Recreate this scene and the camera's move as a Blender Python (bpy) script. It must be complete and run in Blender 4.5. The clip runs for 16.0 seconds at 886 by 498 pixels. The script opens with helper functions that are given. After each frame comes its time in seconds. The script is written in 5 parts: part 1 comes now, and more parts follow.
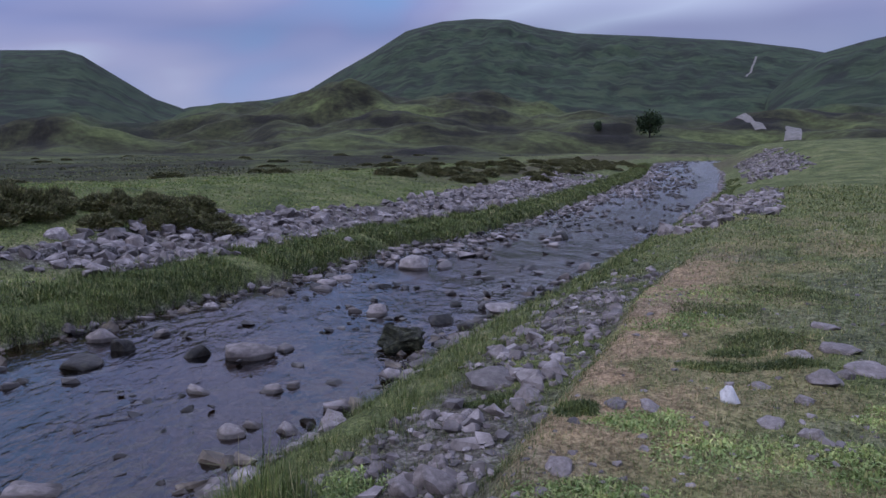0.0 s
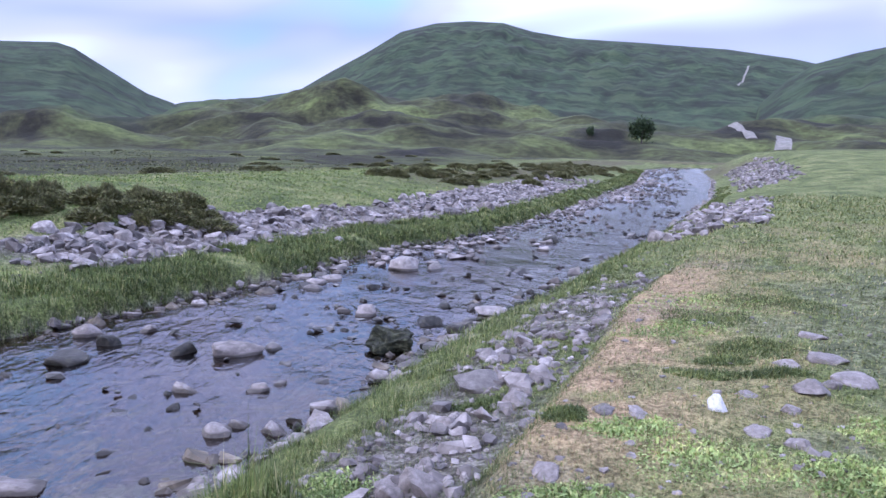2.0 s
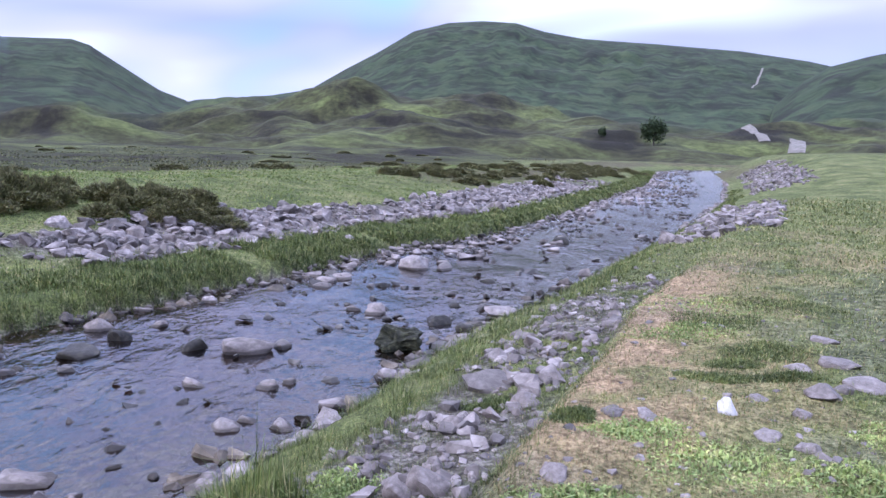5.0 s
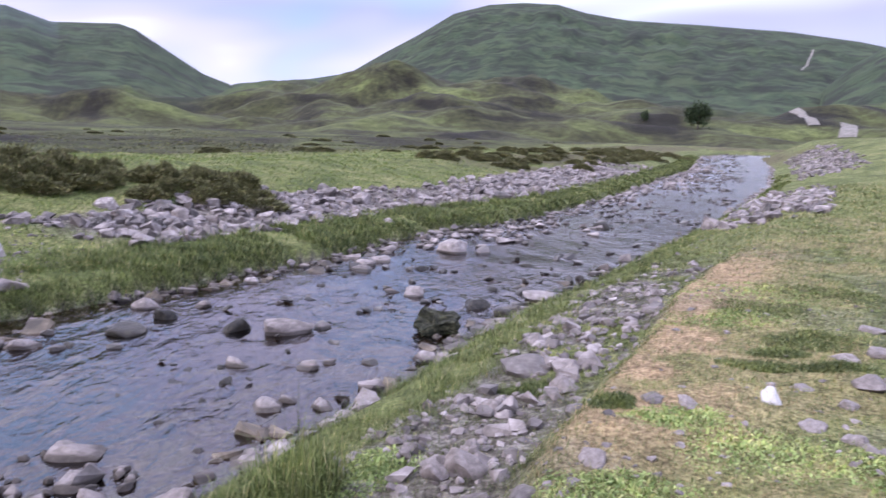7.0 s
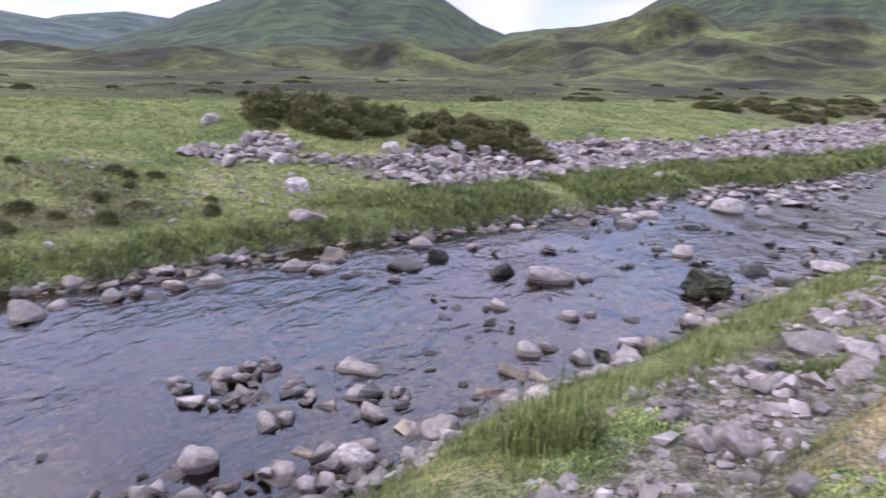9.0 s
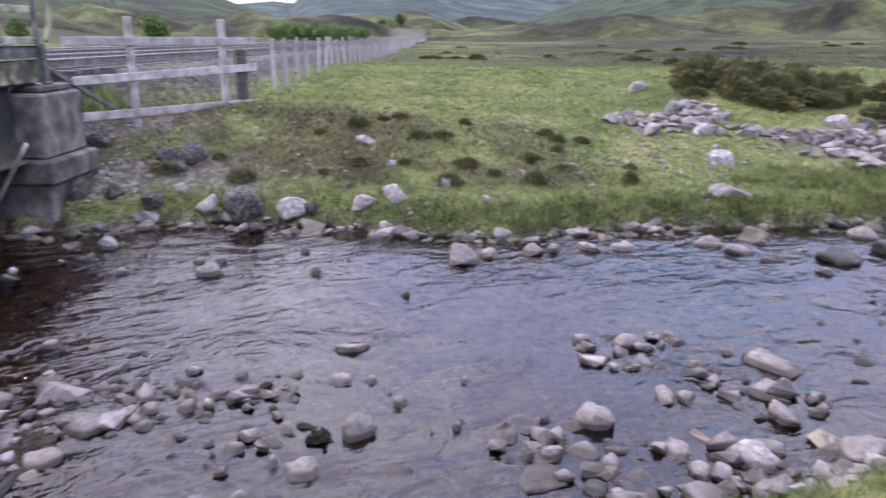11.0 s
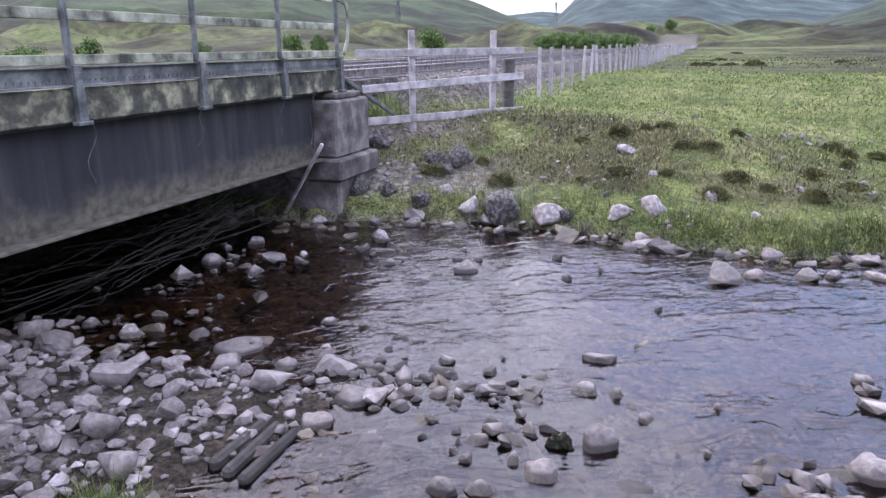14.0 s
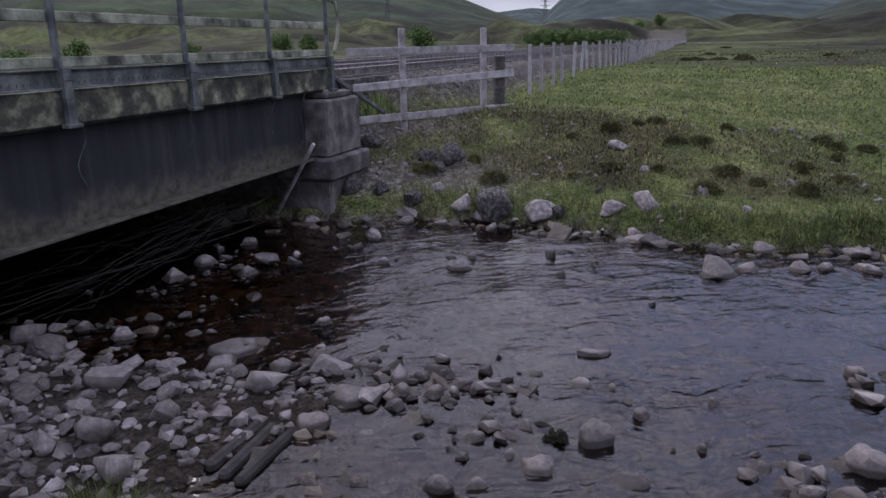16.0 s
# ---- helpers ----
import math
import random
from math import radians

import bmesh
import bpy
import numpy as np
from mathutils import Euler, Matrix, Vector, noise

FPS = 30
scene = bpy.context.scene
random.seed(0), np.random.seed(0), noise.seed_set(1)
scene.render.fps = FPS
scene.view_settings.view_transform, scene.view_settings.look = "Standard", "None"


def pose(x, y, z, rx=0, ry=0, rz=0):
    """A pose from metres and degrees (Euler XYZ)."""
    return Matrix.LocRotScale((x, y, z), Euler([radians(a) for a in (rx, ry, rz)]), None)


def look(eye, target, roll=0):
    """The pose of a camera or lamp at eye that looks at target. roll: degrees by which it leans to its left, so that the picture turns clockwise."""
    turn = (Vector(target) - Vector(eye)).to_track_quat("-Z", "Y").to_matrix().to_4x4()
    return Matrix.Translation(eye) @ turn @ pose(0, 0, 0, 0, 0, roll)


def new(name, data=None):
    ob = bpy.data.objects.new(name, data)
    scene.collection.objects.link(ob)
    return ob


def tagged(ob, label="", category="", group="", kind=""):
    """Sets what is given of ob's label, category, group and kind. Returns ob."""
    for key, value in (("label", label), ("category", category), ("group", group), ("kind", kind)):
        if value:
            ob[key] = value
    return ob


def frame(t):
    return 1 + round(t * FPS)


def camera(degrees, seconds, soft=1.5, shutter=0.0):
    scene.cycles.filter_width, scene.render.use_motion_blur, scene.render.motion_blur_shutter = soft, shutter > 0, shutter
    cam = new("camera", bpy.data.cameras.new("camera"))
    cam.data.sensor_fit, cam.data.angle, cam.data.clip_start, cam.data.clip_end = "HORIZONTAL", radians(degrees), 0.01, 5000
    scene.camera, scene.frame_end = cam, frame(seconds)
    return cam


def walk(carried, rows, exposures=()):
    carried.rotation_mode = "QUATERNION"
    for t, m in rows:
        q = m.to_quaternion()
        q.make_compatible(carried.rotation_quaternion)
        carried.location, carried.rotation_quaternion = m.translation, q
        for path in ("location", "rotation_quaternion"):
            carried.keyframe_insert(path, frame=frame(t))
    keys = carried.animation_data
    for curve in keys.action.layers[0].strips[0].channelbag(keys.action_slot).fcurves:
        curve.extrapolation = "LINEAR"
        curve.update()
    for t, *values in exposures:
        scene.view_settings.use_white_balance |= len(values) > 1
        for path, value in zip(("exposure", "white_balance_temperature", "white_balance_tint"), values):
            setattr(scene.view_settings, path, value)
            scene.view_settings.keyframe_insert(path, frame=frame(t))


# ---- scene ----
cam = camera(63.43, 16.0, soft=1.5, shutter=0.5)
PATH = [
    (0.0, pose(0.084, 0.008, 2.409, 82.90, -0.01, -0.14)),
    (0.5, pose(0.084, 0.012, 2.410, 82.92, 0.19, -0.10)),
    (1.0, pose(0.081, 0.009, 2.412, 82.90, 0.17, -0.12)),
    (1.5, pose(0.080, 0.023, 2.410, 82.94, -0.25, -0.24)),
    (2.0, pose(0.079, 0.024, 2.412, 83.03, -1.32, -0.76)),
    (2.5, pose(0.085, 0.013, 2.414, 83.12, -1.79, -1.33)),
    (3.0, pose(0.087, 0.011, 2.415, 83.09, -1.78, -1.95)),
    (3.5, pose(0.080, 0.007, 2.413, 83.08, -1.98, -2.00)),
    (4.0, pose(0.083, 0.009, 2.413, 83.05, -2.00, -0.67)),
    (4.2, pose(0.076, 0.028, 2.405, 83.03, -2.09, -0.13)),
    (6.5, pose(0.085, 0.022, 2.413, 82.47, -1.67, 0.39)),
    (7.0, pose(0.066, 0.023, 2.406, 81.59, -2.04, 3.21)),
    (7.5, pose(0.043, 0.033, 2.400, 79.96, -1.99, 7.90)),
    (8.0, pose(0.030, 0.038, 2.400, 78.69, -2.13, 12.09)),
    (8.5, pose(-0.006, 0.033, 2.397, 77.84, -2.21, 17.49)),
    (9.0, pose(-0.025, 0.040, 2.394, 76.90, -2.17, 24.09)),
    (9.5, pose(-0.050, 0.031, 2.396, 75.80, -2.18, 31.00)),
    (10.0, pose(-0.090, 0.030, 2.391, 74.87, -2.40, 38.01)),
    (10.2, pose(-0.102, 0.028, 2.391, 74.51, -2.08, 41.99)),
    (12.3, pose(-0.090, -0.040, 2.387, 73.79, 0.14, 71.42)),
    (12.5, pose(-0.089, -0.045, 2.388, 73.93, 0.11, 72.79)),
    (13.0, pose(-0.087, -0.049, 2.387, 74.06, 0.11, 75.00)),
    (13.5, pose(-0.085, -0.044, 2.389, 74.13, 0.24, 75.87)),
    (14.0, pose(-0.084, -0.046, 2.386, 74.22, 0.44, 76.52)),
    (14.5, pose(-0.084, -0.047, 2.390, 74.19, 0.58, 76.35)),
    (15.0, pose(-0.081, -0.050, 2.393, 74.06, 0.74, 75.86)),
    (15.5, pose(-0.082, -0.050, 2.390, 74.04, 0.91, 75.57)),
    (16.0, pose(-0.088, -0.051, 2.388, 74.04, 1.06, 75.74)),
]
EXPO = [
    (0, -0.65, 5700, 20), (0.3, -0.1, 5650, 20), (0.7, 0.2, 5620, 20), (1.2, 0.57, 5600, 20),
    (4.2, 0.62, 5650, 20), (7, 0.66, 6400, 22), (10, 0.82, 6600, 21), (12.5, 0.94, 6400, 19),
    (14.5, 1.04, 6400, 19), (15.2, 0.62, 6450, 19), (16, -0.46, 6500, 19),
]
walk(cam, PATH, EXPO)

# ---- world ----
SUN_AZ, SUN_EL = radians(115), radians(38)      # compass turn from +y to the left, height
world = bpy.data.worlds.new("sky")
scene.world = world
world.use_nodes = True


def nd(tree, kind, **kw):
    n = tree.nodes.new(kind)
    for k, v in kw.items():
        if k in n.inputs:
            n.inputs[k].default_value = v
        elif k == "sky_type":
            n.sky_type = v
        elif k == "sun_disc":
            n.sun_disc = v
        elif k == "sun_elevation":
            n.sun_elevation = v
        elif k == "sun_rotation":
            n.sun_rotation = v
        elif k == "air_density":
            n.air_density = v
        elif k == "dust_density":
            n.dust_density = v
        elif k == "data_type":
            n.data_type = v
        elif k == "blend_type":
            n.blend_type = v
        elif k == "operation":
            n.operation = v
        elif k == "attribute_name":
            n.attribute_name = v
    return n


def ramp(tree, fac, stops):
    r = nd(tree, "ShaderNodeValToRGB")
    e = r.color_ramp.elements
    while len(e) < len(stops):
        e.new(0.5)
    for el, (p, c) in zip(e, stops):
        el.position = p
        el.color = (*c, 1) if len(c) == 3 else c
    tree.links.new(fac, r.inputs[0])
    return r.outputs[0]


def mix(tree, fac, a, b, mode="MIX"):
    m = nd(tree, "ShaderNodeMix", data_type="RGBA", blend_type=mode)
    for s, v in ((m.inputs[0], fac), (m.inputs[6], a), (m.inputs[7], b)):
        if hasattr(v, "is_linked"):
            tree.links.new(v, s)
        else:
            s.default_value = (*v, 1) if isinstance(v, tuple) and len(v) == 3 else v
    return m.outputs[2]


def sky_world():
    t = world.node_tree
    bg = t.nodes["Background"]
    sky = nd(t, "ShaderNodeTexSky", sky_type="NISHITA", sun_disc=False, sun_elevation=SUN_EL,
             sun_rotation=-SUN_AZ, air_density=1.0, dust_density=2.0)
    # a broken overcast: stretched cloud layers over the blue
    co = nd(t, "ShaderNodeTexCoord")
    mp = nd(t, "ShaderNodeMapping")
    mp.inputs["Scale"].default_value = (1.0, 1.0, 3.6)
    mp.inputs["Rotation"].default_value = (0.06, 0.12, 0.4)
    t.links.new(co.outputs["Generated"], mp.inputs[0])
    n1 = nd(t, "ShaderNodeTexNoise", Scale=2.1, Detail=2.5, Roughness=0.42, Distortion=0.3)
    t.links.new(mp.outputs[0], n1.inputs["Vector"])
    cloud = ramp(t, n1.outputs["Fac"], [(0.36, (4.4, 6.6, 9.0)), (0.45, (5.9, 6.3, 8.4)), (0.53, (7.6, 7.3, 8.8)), (0.61, (11.0, 11.4, 11.6)), (0.72, (6.6, 6.4, 8.0))])
    n2 = nd(t, "ShaderNodeTexNoise", Scale=1.4, Detail=3.0)
    t.links.new(mp.outputs[0], n2.inputs["Vector"])
    gaps = ramp(t, n2.outputs["Fac"], [(0.40, (0.0, 0.0, 0.0)), (0.66, (0.35, 0.35, 0.35))])
    cloud = mix(t, 1.0, cloud, (0.93, 0.97, 1.04), "MULTIPLY")
    both = mix(t, gaps, cloud, sky.outputs[0])
    # an overcast sky is brighter overhead than at its rim
    sep = nd(t, "ShaderNodeSeparateXYZ")
    t.links.new(co.outputs["Generated"], sep.inputs[0])
    rim = ramp(t, sep.outputs[2], [(0.0, (0.97, 1.04, 1.03)), (0.08, (0.96, 1.00, 1.00)), (0.17, (0.76, 0.78, 0.87)), (0.34, (1.7, 1.68, 1.74)), (0.6, (2.45, 2.4, 2.42)), (1.0, (2.8, 2.74, 2.7))])
    both = mix(t, 1.0, both, rim, "MULTIPLY")
    t.links.new(both, bg.inputs["Color"])
    bg.inputs["Strength"].default_value = 0.095


sky_world()
sun = new("sun", bpy.data.lights.new("sun", "SUN"))
sun.data.energy, sun.data.angle, sun.data.color = 1.7, radians(18), (1.0, 0.96, 0.9)
sun.matrix_world = look((0, 0, 60), (60 * math.sin(SUN_AZ) / math.tan(SUN_EL), -60 * math.cos(SUN_AZ) / math.tan(SUN_EL), 0))


# ---- the lie of the land ----
def vnoise(x, y, seed=0):
    """Smooth value noise on a unit lattice, 0 to 1."""
    xi, yi = np.floor(x).astype(np.int64), np.floor(y).astype(np.int64)
    fx, fy = x - xi, y - yi
    fx, fy = fx * fx * fx * (fx * (fx * 6 - 15) + 10), fy * fy * fy * (fy * (fy * 6 - 15) + 10)

    def h(i, j):
        k = (i * 374761393 + j * 668265263 + seed * 974634541) & 0xFFFFFFFF
        k = ((k ^ (k >> 13)) * 1274126177) & 0xFFFFFFFF
        return ((k ^ (k >> 16)) & 0xFFFF) / 65535.0
    return (h(xi, yi) * (1 - fx) + h(xi + 1, yi) * fx) * (1 - fy) + (h(xi, yi + 1) * (1 - fx) + h(xi + 1, yi + 1) * fx) * fy


def fbm(x, y, octaves=4, seed=0):
    s, a, out = 0.0, 1.0, 0.0
    for o in range(octaves):
        out = out + a * vnoise(x * 2 ** o + 17.3 * o, y * 2 ** o - 9.1 * o, seed + o)
        s += a
        a *= 0.5
    return out / s


def ease(v, a, b):
    k = np.clip((v - a) / (b - a), 0, 1)
    return k * k * (3 - 2 * k)


# the burn's two edges, from below the bridge to the upper bend
FAR_EDGE = [(-29.4, -28.6), (-15.2, -6.8), (-10.25, 0.5), (-9.6, 2.4), (-8.7, 3.7), (-7.5, 4.7), (-6.9, 5.6), (-6.4, 7.2), (-5.6, 8.8),
            (-4.6, 10.8), (-3.8, 12.6), (-2.8, 14.8), (-1.3, 19.0), (0.4, 21.6), (2.5, 26.3), (7.1, 37.4), (20.4, 72.4), (39.0, 132.0), (52.0, 160.0), (80.0, 174.0), (120.0, 178.0)]
NEAR_EDGE = [(-24.4, -31.9), (-10.2, -10.1), (-7.6, -4.6), (-6.5, -2.5), (-5.85, -1.45), (-5.5, -0.7), (-5.05, -0.05), (-4.65, 0.3), (-4.4, 0.05), (-4.05, -0.5), (-3.6, -0.85), (-3.0, -0.3), (-2.75, 0.6), (-2.4, 1.7),
             (-1.9, 3.3), (-1.75, 4.4), (-1.4, 5.2), (-0.9, 6.3), (-0.4, 7.5), (0.4, 9.5), (1.1, 10.9), (2.3, 13.1), (4.0, 16.7), (9.1, 27.2),
             (19.2, 48.8), (31.8, 81.0), (49.0, 131.0), (60.0, 149.0), (84.0, 161.0), (120.0, 165.0)]
# the railway: along it, and square to it towards the footpath side
RU, RN = Vector((-0.8377, 0.5462)), Vector((0.5462, 0.8377))


def near_line(x, y, pts):
    """Distance to a polyline."""
    best = np.full(np.shape(x), 1e9)
    for (ax, ay), (bx, by) in zip(pts, pts[1:]):
        dx, dy = bx - ax, by - ay
        k = np.clip(((x - ax) * dx + (y - ay) * dy) / (dx * dx + dy * dy), 0, 1)
        best = np.minimum(best, np.hypot(x - ax - k * dx, y - ay - k * dy))
    return best


def in_poly(x, y, pts):
    inside = np.zeros(np.shape(x), bool)
    for (ax, ay), (bx, by) in zip(pts, pts[1:] + pts[:1]):
        if ay != by:
            inside ^= ((ay > y) != (by > y)) & (x < (bx - ax) * (y - ay) / (by - ay) + ax)
    return inside


def river(x, y):
    """Distance to the far edge, to the near edge, and whether the point lies in the water."""
    return near_line(x, y, FAR_EDGE), near_line(x, y, NEAR_EDGE), in_poly(x, y, FAR_EDGE + NEAR_EDGE[::-1])


def level(x, y):
    """The burn's fall: its surface climbs gently upstream."""
    return 0.016 * np.clip(y - 32, 0, 140) * ease(np.degrees(np.arctan2(-x, y)), 46, 34)


# ridges: distance of the foot and of the crest, and crest elevations by bearing (degrees to the left of +y)
RIDGES = [
    (110, 420, [(60, 0.3), (45, 1.0), (36, 1.5), (31.3, 1.3), (27.9, 2.0), (25.8, 1.5), (18, 2.6), (13, 3.5), (10.6, 4.0), (7.1, 4.7), (3.6, 4.4), (-0.8, 4.2), (-9.6, 2.7), (-15, 2.4), (-20, 2.6), (-27, 3.6), (-40, 3.5), (-60, 1)]),
    (500, 2200, [(21, 3.3), (18.9, 3.9), (13.6, 4.5), (10.6, 5.1), (8.0, 6.7), (5.3, 8.2), (2.7, 9.8), (0, 10.5), (-2.6, 10.7), (-5.2, 10.6), (-7.4, 10.0), (-10.4, 9.5), (-15.8, 9.1), (-21.7, 8.5), (-26.1, 7.7), (-28, 7.2), (-33, 5), (-50, 4)]),
    (420, 1500, [(17.5, 2.5), (19.6, 3.8), (21.4, 4.4), (23.7, 5.8), (26, 7.2), (27.1, 7.5), (31.3, 7.2), (34, 8.0), (37, 7.2), (40.7, 5.2), (43.1, 4.3), (44.6, 3.5), (50, 1.5), (56, 0.5)]),
    (350, 1250, [(-24, 4.5), (-26, 6.4), (-27.5, 7.3), (-29.9, 7.9), (-32.8, 8.4), (-45, 9), (-80, 7), (-120, 5), (-170, 5)]),
    (2400, 4300, [(38, 2.5), (44, 3.7), (47.2, 4.0), (51, 3.5), (56, 2), (64, 2.0), (69, 2.5), (72, 2.2), (75, 1.5)]),
    (1100, 2900, [(69.6, 0.3), (68.6, 1.4), (66.7, 3.2), (64, 4.8), (58, 5.0), (54.7, 3.5), (51.5, 3.1), (48.2, 2.6), (44, 1.8), (40, 1)]),
    (230, 900, [(66, 0.2), (68.6, 1.3), (71.8, 2.3), (74.3, 3.3), (80, 5), (90, 6.5), (110, 7), (150, 5), (190, 5)]),
]
FAR_BANK = ((0, 0.25, 1.4, 2.4, 3.4, 5, 9, 13, 20, 60, 400), (0, 0.30, 0.45, 0.52, 0.72, 0.95, 1.5, 1.55, 1.35, 1.25, 2.2))
FAR_BANK_BRIDGE = ((0, 0.25, 1.5, 3.5, 5, 8, 14, 20, 60, 400), (0, 0.26, 0.6, 1.12, 1.25, 1.4, 1.42, 1.35, 1.2, 2.2))
NEAR_BANK = ((0, 0.4, 1.1, 2.1, 2.35, 4, 8, 30, 200), (0, 0.22, 0.42, 0.56, 0.80, 0.86, 0.95, 1.7, 3.5))


THICKET = [(-10.9, 14.2), (-8.2, 15.9), (-6.0, 17.7)]


def height(x, y):
    x, y = np.asarray(x, float), np.asarray(y, float)
    df, dn, wet = river(x, y)
    far_side = df < dn
    r = np.hypot(x, y)
    lump = fbm(x / 2.2, y / 2.2, 3, 5) - 0.5
    small = fbm(x / 0.45, y / 0.45, 3, 9) - 0.5
    # banks
    k = ease(y, 5, 10)
    zf = np.interp(df, *FAR_BANK) * k + np.interp(df, *FAR_BANK_BRIDGE) * (1 - k)
    zn = np.interp(dn, *NEAR_BANK) + 2.7 * ease(y, 22, 85) * ease(dn, 1, 9)
    beach = ease(x, -2.2, -3.6) * ease(y, 2.5, 0.6)
    zn = zn * (1 - beach) + beach * (0.07 * dn + 0.02)
    z = np.where(far_side, zf, zn)
    z = z + lump * 0.22 * ease(np.minimum(df, dn), 0.5, 5) + small * 0.10 * ease(np.minimum(df, dn), 0.0, 1.0) * (1 - 0.7 * beach)
    z = z + (fbm(x / 26, y / 26, 4, 31) - 0.5) * 1.6 * ease(r, 30, 90) * ease(np.minimum(df, dn), 3, 25)
    # the heather thicket grows on a low mound
    z = z + np.where(far_side, 0.36 * np.exp(-(near_line(x, y, THICKET) / 1.3) ** 2), 0)
    # railway embankment on both sides of the bridge
    u = x * RU.x + y * RU.y
    p = -(x * RN.x + y * RN.y)
    toe = 3.3 + 3.0 * ease(u, 14.4, 11.2)
    bank = ease(p, toe, toe + 1.6) * ease(p, 17, 14.5) * np.where(u > 4, ease(u, 9.3, 9.5), ease(u, -1.0, -1.6)) * ease(u, 700, 400)
    z = np.maximum(z, bank * 1.8 + (small * 0.05) * (bank > 0))
    # bed
    depth = np.minimum(df, dn)
    bed = -0.05 - 0.10 * ease(depth, 0, 1.3) + small * 0.08 - 0.006 * np.maximum(r - 15, 0)
    z = np.where(wet, bed, np.maximum(z, 0.012)) + level(x, y)
    # hills
    az = np.degrees(np.arctan2(-x, y))
    az = np.where(az < -170, az + 360, az)
    land = np.zeros_like(z)
    for i, (foot, crest, prof) in enumerate(RIDGES):
        pr = sorted(prof)
        el = np.interp(az, [q[0] for q in pr], [q[1] for q in pr], left=0, right=0)
        rough = (fbm(x / (crest * 0.045), y / (crest * 0.045), 5, 40 + i) - 0.5) + 0.9 * (fbm(az / 0.9 + 0.003 * r, r / crest * 2.0, 4, 60 + i) - 0.5)
        rise = ease(r, foot, crest) ** 0.8
        top = np.minimum(r, crest) * np.tan(np.radians(el)) + 2.4
        body = top * rise * (1 + 0.085 * rough * ease(r, crest, crest * 0.8))
        body = body * np.where(r > crest, 1 - 0.55 * ease(r, crest, crest * 1.8), 1)
        land = np.maximum(land, body)
    land = land + 0.07 * r * (fbm(x / 60, y / 60, 4, 33) - 0.47) * ease(r, 130, 260) * ease(r, 620, 360)
    # hummocks of the moor
    hum = 1 - np.abs(2 * fbm(x / 70, y / 70, 3, 35) - 1)
    land = land + 0.028 * r * (hum - 0.72) * ease(r, 110, 200) * ease(r, 560, 380) * ease(az, -21, -13)
    land = land + 0.018 * r * (fbm(x / 22, y / 22, 3, 36) - 0.5) * ease(r, 90, 200) * ease(r, 600, 400) * ease(az, -21, -13)
    keep = ease(np.minimum(df, dn), 2, 40) * ease(r, 100, 170)
    return np.where(wet, z, z + keep * np.maximum(land - np.maximum(z, 0), 0))


def mesh_from(name, verts, faces, mat=None, smooth=True):
    me = bpy.data.meshes.new(name)
    verts, faces = np.asarray(verts, np.float32), np.asarray(faces, np.int32)
    me.vertices.add(len(verts))
    me.vertices.foreach_set("co", verts.ravel())
    n = faces.shape[1]
    me.loops.add(faces.size)
    me.loops.foreach_set("vertex_index", faces.ravel())
    me.polygons.add(len(faces))
    me.polygons.foreach_set("loop_start", np.arange(0, faces.size, n, dtype=np.int32))
    me.polygons.foreach_set("loop_total", np.full(len(faces), n, np.int32))
    me.polygons.foreach_set("use_smooth", np.full(len(faces), smooth))
    me.update(calc_edges=True)
    if mat:
        me.materials.append(mat)
    return me


# ---- materials ----
def material(name, rough=0.8, metallic=0.0, spec=0.5):
    m = bpy.data.materials.new(name)
    m.use_nodes = True
    b = m.node_tree.nodes["Principled BSDF"]
    b.inputs["Roughness"].default_value, b.inputs["Metallic"].default_value = rough, metallic
    b.inputs["Specular IOR Level"].default_value = spec
    return m, m.node_tree, b


def noise_tex(t, scale, detail=4.0, rough=0.55, coords=None, dist=0.0):
    n = nd(t, "ShaderNodeTexNoise", Scale=scale, Detail=detail, Roughness=rough, Distortion=dist)
    if coords is not None:
        t.links.new(coords, n.inputs["Vector"])
    return n.outputs["Fac"]


def bump(t, b, heights, strength, dist):
    n = nd(t, "ShaderNodeBump", Strength=strength, Distance=dist)
    t.links.new(heights, n.inputs["Height"])
    t.links.new(n.outputs[0], b.inputs["Normal"])


def obj_coords(t):
    return nd(t, "ShaderNodeTexCoord").outputs["Object"]


